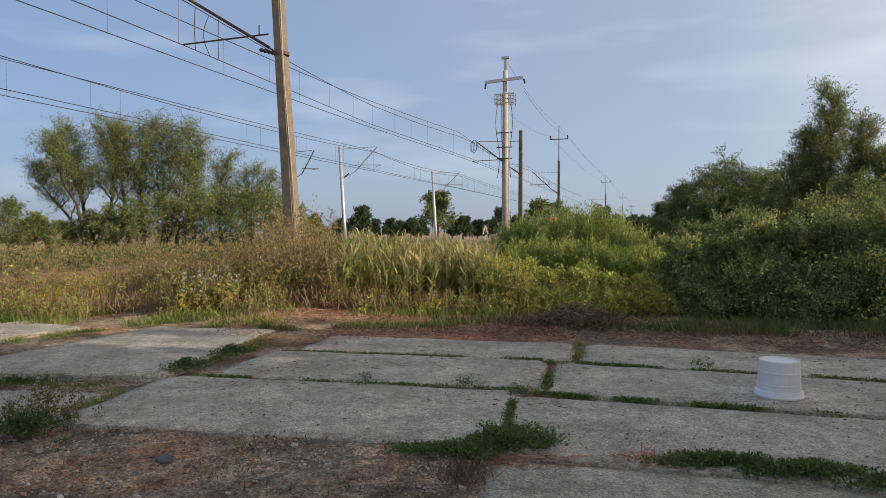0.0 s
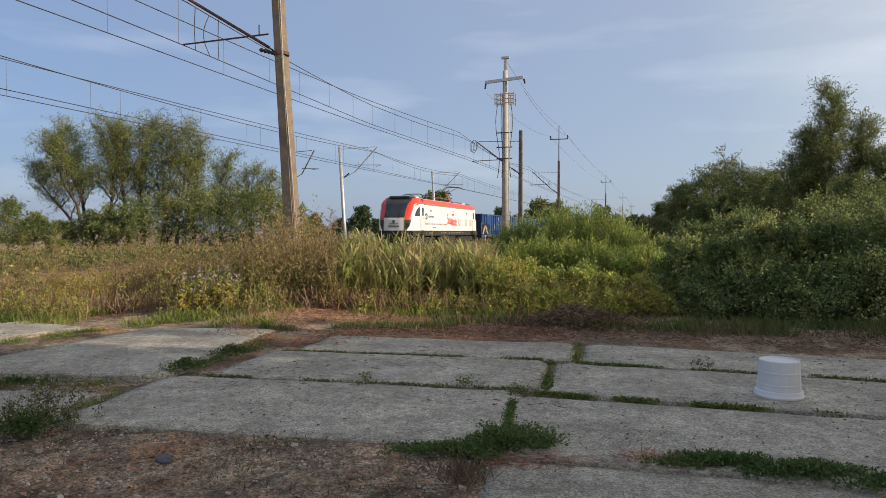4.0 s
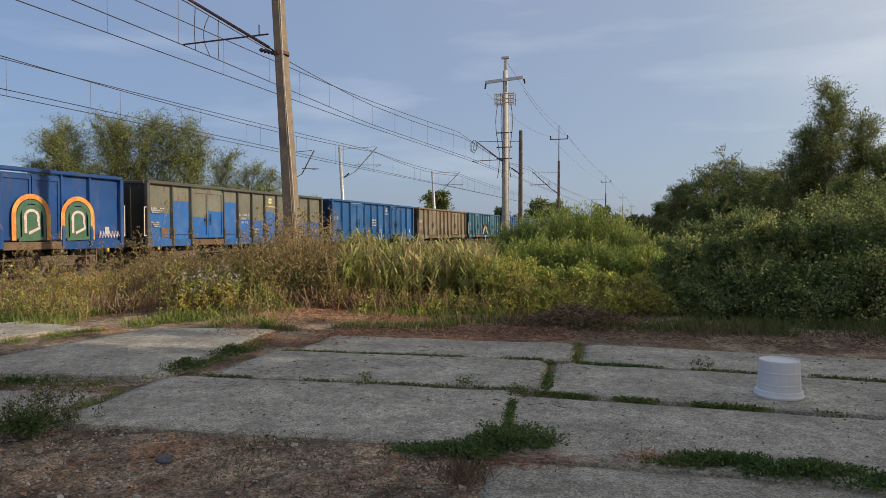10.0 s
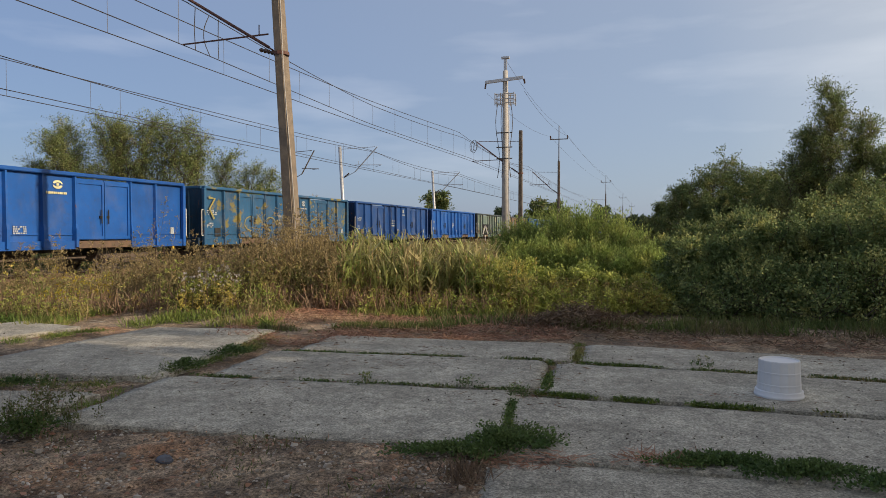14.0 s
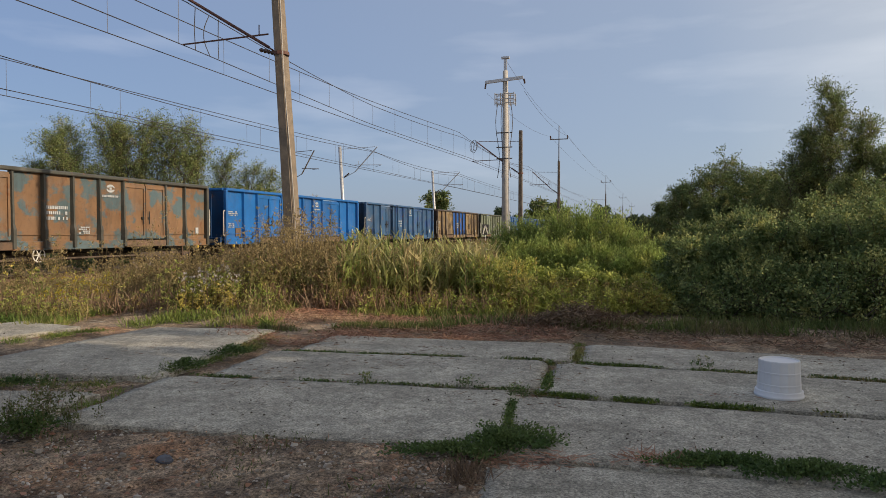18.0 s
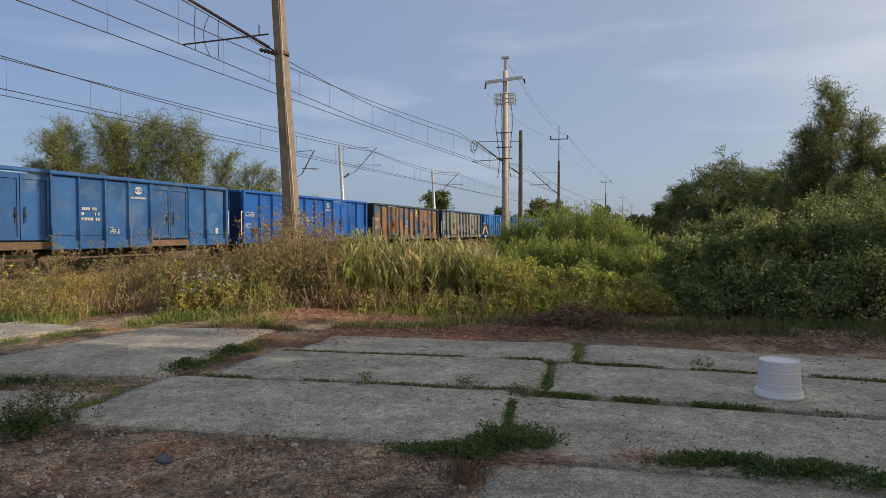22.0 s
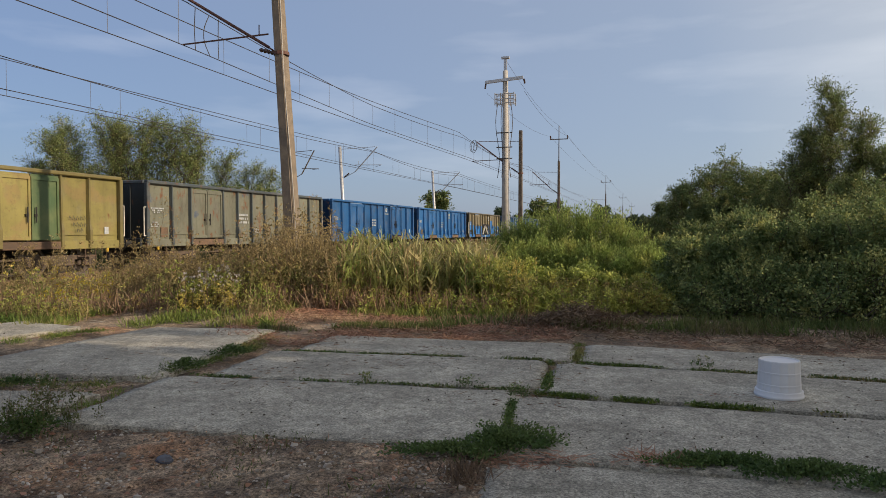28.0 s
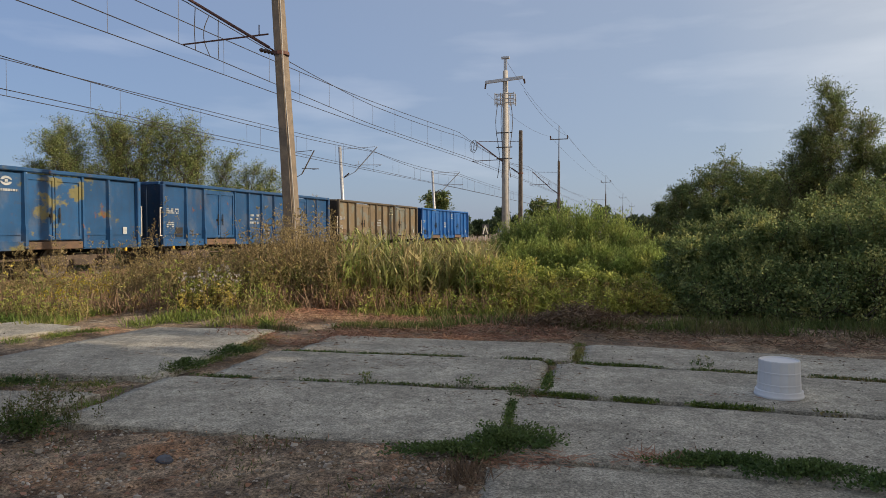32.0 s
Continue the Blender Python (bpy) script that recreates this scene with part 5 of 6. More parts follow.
# ---- plants ----
def branch_tree(bm, base, h, r, seed, spread=0.5, limbs=9, lean=(0, 0), first=0.25, droop=0.0, rise=0.35):
    """Trunk and limbs into bm; returns the points and ways where twigs sit."""
    q = random.Random(seed)
    tips = []
    top = Vector((base[0] + lean[0] * h, base[1] + lean[1] * h, base[2] + h))
    base = Vector(base)
    pts = []
    for k in range(7):
        f = k / 6
        p = base.lerp(top, f) + Vector((q.uniform(-1, 1), q.uniform(-1, 1), 0)) * 0.03 * h * math.sin(f * math.pi)
        pts.append(p)
    rings(bm, [(p, max(r * (1 - k / 6.4), 0.012), Vector((lean[0], lean[1], 1))) for k, p in enumerate(pts)], 8)

    def limb(p, d, ln, rr, depth):
        cur, way = p, d.normalized()
        st = [(cur, rr, way)]
        n = 4
        for k in range(n):
            way = (way + Vector((q.uniform(-.35, .35), q.uniform(-.35, .35), q.uniform(-.15, .3) - droop * k / n))).normalized()
            cur = cur + way * ln / n
            st.append((cur, max(rr * (1 - (k + 1) / (n + 0.6)), 0.006), way))
            if depth == 0 or k >= 1:
                tips.append((cur, way, ln))
            if depth > 0 and k >= 0:
                for _ in range(2):
                    a = q.uniform(0, 2 * math.pi)
                    dd = (way * 0.8 + Vector((math.cos(a), math.sin(a), q.uniform(-.2, .7)))).normalized()
                    limb(cur, dd, ln * q.uniform(0.4, 0.6), rr * 0.45, depth - 1)
        rings(bm, st, 5, cap=False)

    for k in range(limbs):
        f = first + (1 - first) * (k + 0.5) / limbs
        j = min(int(f * 6), 5)
        p = pts[j].lerp(pts[j + 1], f * 6 - j)
        a = k * 2.4 + q.uniform(-.5, .5)
        ln = h * spread * (1.15 - 0.75 * f) * q.uniform(0.75, 1.2)
        limb(p, Vector((math.cos(a), math.sin(a), rise + 0.9 * f)), ln, r * 0.42 * (1.1 - f * 0.7), 1)
    tips.append((pts[-1], Vector((0, 0, 1)), h * 0.15))
    return tips


def tree(name, base, h, r, seed, n_leaf, leaf, material, label, spread=0.5, limbs=9, lean=(0, 0), first=0.25, droop=0.0, group="trees", sag=0.25, rise=0.35, twig=0.10, per=2, fuzz=0.012,
         twigs=True, wild=0.55):
    """Trunk and limbs, twigs at their ends, and leaves along the twigs; sag bends the twigs down (or up, below 0)."""
    ob = thing(name, Matrix.Translation(base), label, "tree" if "tree" in name else "bush", group)
    bm = bmesh.new()
    tips = branch_tree(bm, (0, 0, 0), h, r, seed, spread, limbs, lean, first, droop, rise)
    tp = np.repeat(np.array([t[0] for t in tips]), per, 0)
    tw = np.repeat(np.array([t[1] for t in tips]), per, 0)
    nt = len(tp)
    way = unit(tw + rng.normal(0, wild, (nt, 3)))
    ln = twig * h * rng.uniform(0.45, 1.3, nt)
    bend = np.array([[0, 0, -sag]])
    pick = rng.choice(nt, n_leaf, p=(lambda w: w / w.sum())(ln * rng.uniform(0.25, 1.6, nt)))
    u = rng.uniform(0.02, 1.0, n_leaf)[:, None]
    at = tp[pick] + ln[pick][:, None] * (way[pick] * u + bend * u * u) + rng.normal(0, fuzz * h, (n_leaf, 3))
    at[:, 2] = np.maximum(at[:, 2], 0.03)
    part("crown", leaves("crown", at, way[pick] * 0.7 + 1.4 * bend * u, leaf[0], leaf[1], 0.55), material, ob)
    if twigs:
        tip = tp + ln[:, None] * (way + bend) * 0.9
        sd = unit(np.cross(way, rng.normal(0, 1, (nt, 3)))) * 0.0011 * h
        for a, b, s in zip(tp, tip, sd):
            bm.faces.new([bm.verts.new(p) for p in (a - s, a + s, b + s * 0.3, b - s * 0.3)])
    part("trunk", bm, M_BARK, ob, smooth=True)
    return ob


px = px_at


# trees behind the railway
for k, (bx, dep, top, ln, n, fs) in enumerate(((172, 44, 240, -0.50, 10000, 0.45), (172, 47, 222, -0.24, 13000, 0.40), (200, 45, 206, -0.07, 13000, 0.36), (228, 46, 214, -0.02, 12000, 0.3), (255, 46, 208, 0.03, 13000, 0.3),
                                               (285, 47, 210, 0.05, 13000, 0.25), (312, 45, 218, 0.07, 13000, 0.2), (340, 46, 244, 0.08, 11000, 0.15), (392, 52, 266, 0.04, 8000, 0.25), (440, 50, 284, 0.07, 6500, 0.25),
                                               (470, 50, 300, 0.05, 5000, 0.25), (182, 46, 282, -0.85, 7000, 0.4))):
    h = (410 - top) / 1200 * dep + 1.6
    tree("willow_tree", (px(bx, dep), dep, -0.3), h * 0.86, 0.17, 20 + k, int(n * 0.78), (0.15, 0.044), L_WILLOW, "grey-green willow with loose wind-blown crown behind the railway", spread=0.36, limbs=12,
         lean=(ln, random.Random(k).uniform(-0.15, 0.15)), first=fs, rise=0.75, twig=0.13, sag=0.12)
for k, (bx, dep, top) in enumerate(((15, 40, 360), (60, 41, 382), (110, 41, 392), (165, 41, 380), (205, 41, 368), (250, 41, 358), (295, 42, 352), (340, 42, 350), (385, 42, 340), (430, 42, 336), (475, 44, 340),
                                    (515, 46, 362), (555, 50, 388), (-40, 42, 385))):
    h = (410 - top) / 1200 * dep + 1.5
    tree("bush", (px(bx, dep), dep, -0.3), h * 0.85, 0.06, 50 + k, 5200, (0.17, 0.06), L_WILLOW if k % 3 else L_DARK, "green bush behind the railway", spread=0.6, limbs=10, first=0.05, group="bushes", twig=0.18, fuzz=0.025,
         twigs=False)
# far trees along the line
for k, (bx, dep, top, mt) in enumerate(((640, 120, 364, 0), (775, 130, 335, 1), (690, 150, 388, 0), (728, 150, 385, 0), (820, 140, 382, 0), (845, 150, 388, 0), (885, 150, 370, 0),
                                        (955, 130, 352, 1), (985, 135, 356, 1), (1065, 150, 366, 0), (1030, 170, 380, 0), (1120, 140, 380, 0), (600, 130, 388, 0), (560, 130, 385, 0),
                                        (665, 160, 388, 0), (915, 160, 380, 0), (1140, 100, 385, 0), (1170, 90, 392, 0), (1090, 160, 382, 0), (705, 170, 390, 0), (745, 170, 390, 0), (800, 170, 388, 0), (865, 170, 390, 0))):
    h = (410 - top) / 1200 * dep + 1.5
    tree("far_tree", (px(bx, dep), dep, -0.4), h * 0.80, 0.2, 80 + k, 4600, (0.50, 0.27), L_FAR if not mt else L_DARK, "distant dark green tree on the horizon", spread=0.5, limbs=9, first=0.12, group="far trees", twig=0.16,
         fuzz=0.03, twigs=False)
# trees on the right
for k, (bx, dep, top, w, ln, n) in enumerate(((1468, 26, 132, 0.16, 0.01, 24000), (1442, 26.5, 210, 0.22, -0.04, 17000), (1515, 26, 196, 0.20, 0.03, 19000), (1560, 25, 245, 0.28, 0.03, 17000),
                                              (1415, 27, 272, 0.36, -0.01, 15000), (1600, 24, 252, 0.36, 0.0, 13000), (1500, 24, 320, 0.45, 0.0, 16000))):
    h = (410 - top) / 1200 * dep + 2.0
    tree("willow_tree", (px(bx, dep), dep, -0.8), h * 0.87, 0.14, 120 + k, n, (0.110, 0.032), L_WILLOW, "tall dark green willow with feathery upright crown", spread=w, limbs=20, lean=(ln, 0), first=0.06, rise=0.9,
         twig=0.10, sag=0.05)
for k, (bx, dep, top) in enumerate(((1262, 36, 276), (1320, 36, 286), (1205, 38, 316), (1355, 33, 290), (1178, 40, 352), (1290, 31, 330), (1395, 30, 300), (1240, 33, 345))):
    h = (410 - top) / 1200 * dep + 1.9
    tree("willow_tree", (px(bx, dep), dep, -0.8), h * 0.78, 0.16, 140 + k, 20000, (0.135, 0.042), L_WILLOW if k in (2, 3) else L_DARK, "round dark green willow among others", spread=0.55, limbs=14, first=0.06, twig=0.14, sag=0.35,
         fuzz=0.018, twigs=False)
# bushes on the right
for k, (bx, dep, top) in enumerate(((1215, 13.0, 436), (1290, 12.4, 424), (1370, 11.8, 405), (1440, 11.4, 396), (1520, 11.0, 388), (1590, 10.6, 378), (1330, 14.5, 378), (1450, 14.5, 352),
                                    (1545, 14.5, 340), (1250, 15.0, 402), (1190, 15.5, 428))):
    h = (410 - top) / 1200 * dep + 1.95
    tree("bush", (px(bx, dep), dep, -0.65), h * 0.80, 0.04, 170 + k, 14500, (0.058, 0.033), L_BUSH, "dense dark green bush with some yellow leaves", spread=0.58, limbs=13, first=0.03, group="bushes", twig=0.16, sag=-0.12,
         fuzz=0.022, rise=0.2)
for k, (bx, dep, top) in enumerate(((1195, 12.6, 505), (1250, 12.0, 498), (1310, 11.6, 490), (1375, 11.2, 490), (1440, 10.8, 495), (1500, 10.5, 490), (1560, 10.2, 485), (1620, 10.0, 480))):
    h = (410 - top) / 1200 * dep + 1.95
    tree("bush", (px(bx, dep), dep, -0.65), h * 0.85, 0.02, 190 + k, 5200, (0.055, 0.032), L_BUSH, "low dark green bush at the edge of the grass", spread=0.85, limbs=10, first=0.02, group="bushes", twig=0.25, sag=0.1,
         fuzz=0.05, rise=0.0, twigs=False)
# osier mound
for k, (bx, dep, top) in enumerate(((905, 17.5, 410), (945, 17.2, 396), (990, 16.8, 387), (1035, 16.4, 388), (1080, 16.0, 399), (1125, 15.4, 420), (955, 15.6, 434), (1005, 15.0, 438),
                                    (1060, 14.6, 442), (1110, 14.0, 454), (1150, 14.0, 446), (915, 15.4, 446))):
    h = (410 - top) / 1200 * dep + 1.6
    tree("osier_bush", (px(bx, dep), dep, -0.35), h * 0.72, 0.02, 200 + k, 13000, (0.085, 0.016), L_OSIER, "bright green osier bush with narrow upright leaves", spread=0.6, limbs=15, first=0.02, group="osier bushes", twig=0.26,
         sag=-0.75, fuzz=0.02, rise=0.7, wild=0.35)
for k, (bx, dep, top) in enumerate(((890, 13.2, 484), (935, 13.0, 488), (985, 12.8, 494), (1035, 12.6, 492), (1090, 12.4, 500), (1140, 12.2, 506))):
    h = (410 - top) / 1200 * dep + 1.55
    tree("bush", (px(bx, dep), dep, -0.25), h * 0.9, 0.015, 230 + k, 5200, (0.058, 0.032), L_YELLOWISH, "low yellow-green bush before the osiers", spread=0.8, limbs=10, first=0.02, group="bushes", twig=0.28, fuzz=0.05, twigs=False)


# weeds between the slabs and the railway
def stalk_mesh(name, foot, hh, lean, w=0.008):
    n = len(foot)
    tip = foot + np.concatenate([lean * hh[:, None], hh[:, None]], 1)
    az = rng.uniform(0, np.pi, n)
    sd = np.stack([np.cos(az), np.sin(az), np.zeros(n)], 1) * w
    v = np.empty((n, 4, 3))
    v[:, 0], v[:, 1], v[:, 2], v[:, 3] = foot - sd, foot + sd, tip + sd * 0.4, tip - sd * 0.4
    return mesh_np(name, v.reshape(-1, 3), n, 4), tip


def weeds(name, label, foot, hh, n_leaf, leaf, m_leaf, m_head, head_share=0.4, stalk_w=0.009, m_stalk=None, bushy=0.34):
    """Weeds: a stalk each, side branches that grow shorter upwards, leaves along them and seed heads near the top."""
    n = len(foot)
    lean = rng.normal(0, 0.16, (n, 2))
    ob = thing(name, Matrix.Identity(4), label, "weeds", kind="stuff")
    me, tip = stalk_mesh("stalks", foot, hh, lean, stalk_w * 0.7)
    part("stalks", me, m_stalk or L_STALK, ob)["kind"] = "stuff"
    nb = max(4, n_leaf // 6)
    own = np.repeat(np.arange(n), nb)
    f = rng.uniform(0.1, 1.0, len(own))
    base = foot[own] + (tip - foot)[own] * f[:, None]
    way = unit(np.concatenate([rng.normal(0, 1, (len(own), 2)), rng.uniform(0.2, 1.3, (len(own), 1))], 1))
    ln = bushy * hh[own] * (1.06 - f) * rng.uniform(0.5, 1.2, len(own)) + 0.03
    pick = rng.integers(0, len(own), n * n_leaf)
    u = rng.uniform(0.05, 1.0, (len(pick), 1))
    at = base[pick] + way[pick] * ln[pick][:, None] * u + np.concatenate([np.zeros((len(pick), 2)), -0.25 * ln[pick][:, None] * u * u], 1) + rng.normal(0, 0.006, (len(pick), 3))
    head = f[pick] + 0.12 * u[:, 0] > 1 - head_share
    part("leaves", leaves("leaves", at[~head], way[pick][~head], leaf[0], leaf[1], 0.6), m_leaf, ob)["kind"] = "stuff"
    part("seed_heads", leaves("seed_heads", at[head], way[pick][head] + np.array([[0, 0, 0.5]]), leaf[0] * 0.62, leaf[1] * 0.85, 0.5), m_head, ob)["kind"] = "stuff"
    return ob


def field_points(n, s0, s1, d0, d1):
    s, d = rng.uniform(s0, s1, n), rng.uniform(d0, d1, n)
    x = TV.x * s + NV.x * d
    y = TV.y * s + NV.y * d
    return np.stack([x, y, relief(x, y)], 1), s, d


def patchy(p, scale, lo, seed=0.0):
    """Keep points where a soft noise is above lo."""
    v = np.array([noise.noise(Vector((a[0] * scale + seed, a[1] * scale, seed))) for a in p])
    return p[v + rng.normal(0, 0.12, len(p)) > lo]


# weeds up to the track: dry brown clumps among green, lower towards the rails
def low_by_track(p):
    d = NV.x * p[:, 0] + NV.y * p[:, 1]
    return 1 - 0.5 * np.clip((d - 10) / 5, 0, 1)


foot, s_, d_ = field_points(6000, 2, 32, 6.2, 14.9)
foot = foot[(foot[:, 1] > 11.6) & (foot[:, 0] < 2.2)]
foot = patchy(foot, 0.9, 0.02)
hh = 0.98 * rng.uniform(0.45, 1.3, len(foot)) * low_by_track(foot)
weeds("tall_weeds", "tall dry brown weeds beside the railway", foot, hh, 40, (0.068, 0.021), L_SEED, L_SEED, stalk_w=0.005)
foot, s_, d_ = field_points(7600, 2, 34, 6.2, 15.2)
foot = foot[(foot[:, 1] > 11.0) & (foot[:, 0] < 2.0)]
foot = patchy(foot, 0.6, -0.12, 4.0)
foot = foot[(foot[:, 0] < -2.6) | (foot[:, 1] > 11.4)]
hh = 0.62 * rng.uniform(0.5, 1.5, len(foot)) * low_by_track(foot)
weeds("tall_weeds", "green and yellowing weeds beside the railway", foot, hh, 32, (0.075, 0.024), L_WEED, L_YELLOWISH, 0.2, 0.005)
foot, s_, d_ = field_points(3600, 26, 75, 9.5, 15.5)
foot = foot[foot[:, 0] < px(930, 1) * foot[:, 1]]
weeds("tall_weeds", "dry tan grass and weeds along the line", foot, 0.8 * rng.uniform(0.5, 1.25, len(foot)), 18, (0.17, 0.035), L_SEED, L_WEED, 0.4, 0.009)
foot, s_, d_ = field_points(5000, 2, 70, 21.5, 29)
weeds("tall_weeds", "dark green weeds beyond the railway", foot, 0.7 * rng.uniform(0.5, 1.5, len(foot)), 15, (0.20, 0.07), L_DARK, L_WEED, 0.2, 0.010)
# the thicket round the mast's foot
foot = scatter(520, px(445, 13), px(625, 13), 11.4, 14.5)
hh = 1.52 * rng.uniform(0.4, 1.12, len(foot)) * (1 - 0.35 * np.abs((foot[:, 0] - px(535, 13)) / 1.0) ** 2).clip(0.35, 1)
weeds("tall_weeds", "thicket of dry brown mugwort round the mast", foot, hh, 92, (0.066, 0.019), L_WEED, L_SEED, 0.45, 0.006)
foot = scatter(360, px(290, 13), px(450, 13), 11.9, 14.0)
weeds("tall_weeds", "green and brown mugwort beside the thicket", foot, 0.80 * rng.uniform(0.45, 1.25, len(foot)), 66, (0.066, 0.019), L_WEED, L_SEED, 0.35, 0.005)
# red-stemmed sorrel beside the reeds
foot = scatter(130, px(560, 12), px(680, 12), 11.4, 12.4)
weeds("sorrel", "reddish-brown dry sorrel stalks before the reeds", foot, 0.62 * rng.uniform(0.4, 1.2, len(foot)), 34, (0.05, 0.012), L_STRAW, L_STRAW, 0.5, 0.005, L_STRAW)
# single tall stalks with feathery heads
pts = []
for bx, dep, top in ((95, 13.5, 415), (110, 13.0, 405), (60, 13.5, 428), (262, 13.5, 352), (278, 13.2, 380), (248, 13.6, 392), (300, 13.5, 402), (573, 13.6, 340), (592, 13.5, 366), (607, 13.8, 385),
                     (180, 13.5, 428), (215, 13.4, 432), (345, 13.5, 408), (20, 13.5, 430), (140, 13.2, 422), (548, 13.6, 366), (505, 13.6, 372), (400, 13.6, 405), (4, 13.2, 420), (372, 13.4, 425)):
    pts.append((px(bx, dep), dep, -0.2, (410 - top) / 1200 * dep + 1.5))
for bx, top in zip(rng.uniform(0, 470, 30), rng.uniform(425, 462, 30)):
    pts.append((px(bx, 12.9), 12.9, -0.2, (410 - top) / 1200 * 12.9 + 1.5))
pts = np.array(pts)
pts = np.concatenate([pts, pts + np.stack([rng.normal(0, 0.14, len(pts)), rng.normal(0, 0.2, len(pts)), np.zeros(len(pts)), rng.uniform(-0.7, -0.2, len(pts))], 1)])
weeds("tall_weeds", "single tall dry stalks with feathery seed heads", pts[:, :3], pts[:, 3], 330, (0.058, 0.015), L_SEED, L_SEED, 0.6, 0.006)
# reeds
foot = patchy(scatter(1150, px(612, 12.4), px(880, 12.4), 11.7, 14.0), 1.8, -0.08, 31.0)
ob = thing("reeds", Matrix.Identity(4), "pale dry and green reeds with long leaves", "reeds", kind="stuff")
reach = rng.uniform(0.45, 1.25, len(foot)) * 1.02
me, tip = stalk_mesh("stems", foot, reach, rng.normal(0, 0.07, (len(foot), 2)), 0.0065)
part("stems", me, L_REEDSTEM, ob)["kind"] = "stuff"
lf = np.repeat(foot, 7, 0) + np.repeat(tip - foot, 7, 0) * rng.uniform(0.3, 1.0, 7 * len(foot))[:, None]
part("leaves", blades("leaves", lf, 0.34, 0.026, 1.3), L_REED, ob)["kind"] = "stuff"
foot = patchy(scatter(420, px(640, 11.4), px(900, 11.4), 11.1, 12.4), 1.6, 0.0, 17.0)
weeds("low_weeds", "low green leafy weeds before the reeds", foot, 0.30 * rng.uniform(0.25, 1.5, len(foot)), 44, (0.055, 0.026), L_YELLOWISH, L_SEED, 0.12, 0.004)
foot = scatter(150, px(840, 12.2), px(925, 12.2), 11.6, 12.6)
weeds("tall_weeds", "green weeds with long leaves beside the osiers", foot, 0.9 * rng.uniform(0.5, 1.2, len(foot)), 40, (0.13, 0.018), L_GRASS, L_YELLOWISH, 0.2, 0.006)
foot = scatter(520, px(880, 12.2), px(1165, 12.2), 11.5, 12.7)
weeds("low_weeds", "low yellow-green leafy weeds at the foot of the osiers", foot, 0.55 * rng.uniform(0.5, 1.25, len(foot)), 44, (0.055, 0.024), L_YELLOWISH, L_WEED, 0.15, 0.004)
# yellow flowers
foot = scatter(32, px(105, 12), px(185, 12), 11.2, 12.8)
weeds("yellow_weeds", "yellow flowering weeds", foot, 0.70 * rng.uniform(0.6, 1.2, len(foot)), 50, (0.05, 0.018), L_FLOWER, L_FLOWER, 0.5)
# low leafy weeds along the edge
foot = patchy(scatter(2100, -8.5, 1.5, 10.4, 12.6), 0.8, -0.12, 5.0)
foot = foot[((foot[:, 0] < -2.6) | (foot[:, 1] > 11.3)) & ~((foot[:, 0] > -5.6) & (foot[:, 0] < -4.4) & (foot[:, 1] < 11.7))]
weeds("low_weeds", "low green leafy weeds at the edge of the slabs", foot, 0.36 * rng.uniform(0.4, 1.3, len(foot)), 36, (0.05, 0.018), L_WEED, L_YELLOWISH, 0.25)
# pale aster tuft
foot = scatter(110, px(330, 11.3), px(425, 11.3), 10.9, 11.9)
weeds("aster_weeds", "grey-green weeds with tiny white flowers", foot, 0.62 * rng.uniform(0.5, 1.2, len(foot)), 44, (0.055, 0.022), L_YELLOWISH, L_PALE, 0.14)


def turf(name, label, foot, h, w, material, lean=0.5, category="grass"):
    """Grass: upright narrow blades."""
    way = np.tile(np.array([[0.0, 0.0, 1.0]]), (len(foot), 1))
    ob = part(name, leaves(name, foot, way, h, w, 0.18 + 0.35 * lean), material)
    return tagged(ob, label, category, kind="stuff")


def strew(name, label, foot, ln, w, material, rise=0.12, lift=0.012):
    """Straws that lie about."""
    way = rng.normal(0, 1, (len(foot), 3)) * np.array([[1, 1, rise]])
    ob = part(name, leaves(name, foot + np.array([[0, 0, lift]]), way, ln, w, 0.05), material)
    return tagged(ob, label, "litter", kind="stuff")


edge = lambda p: p[:, 1] + 0.27 * np.maximum(p[:, 0], 0)          # the slabs' far edge falls away to one side
foot = patchy(scatter(15000, -9, -2.4, 9.5, 12.4), 1.3, 0.02)
foot = foot[~((foot[:, 0] > -5.6) & (foot[:, 0] < -4.4) & (foot[:, 1] > 9.9) & (foot[:, 1] < 11.6))]
turf("grass", "green grass at the edge of the slabs", foot, 0.17, 0.016, L_GRASS, 1.1)
foot = np.stack([rng.uniform(-2.5, 0.2, 4200), rng.normal(9.45, 0.16, 4200), np.full(4200, -0.07)], 1)
turf("grass", "dark green grass between straw patches", patchy(foot, 1.4, -0.12, 3.0), 0.12, 0.013, L_DULL, 1.1)
foot = np.stack([rng.uniform(-1.6, 1.0, 3500), rng.normal(11.4, 0.25, 3500), np.full(3500, -0.15)], 1)
foot = patchy(foot, 1.2, 0.0, 3.0)
turf("grass", "green grass before the reeds", foot, 0.22, 0.016, L_GRASS, 0.8)
foot = patchy(scatter(22000, -10, 4, 11.2, 16), 0.6, -0.25, 8.0)
foot = foot[foot[:, 0] < px(880, 1) * foot[:, 1]]
turf("dry_grass", "dry straw-coloured grass under the weeds", foot, 0.42, 0.018, L_HAY, 0.8)
foot = scatter(24000, -0.2, 8.5, 6.5, 11.4)
e = edge(foot)
foot = patchy(foot[(e > 9.7) & (e < 11.4)], 0.9, -0.15, 2.0)
turf("grass", "dull green grass strip before the bushes", foot, 0.2, 0.016, L_DULL, 0.9)
foot = scatter(16000, 0.5, 8.5, 6.2, 11)
e = edge(foot)
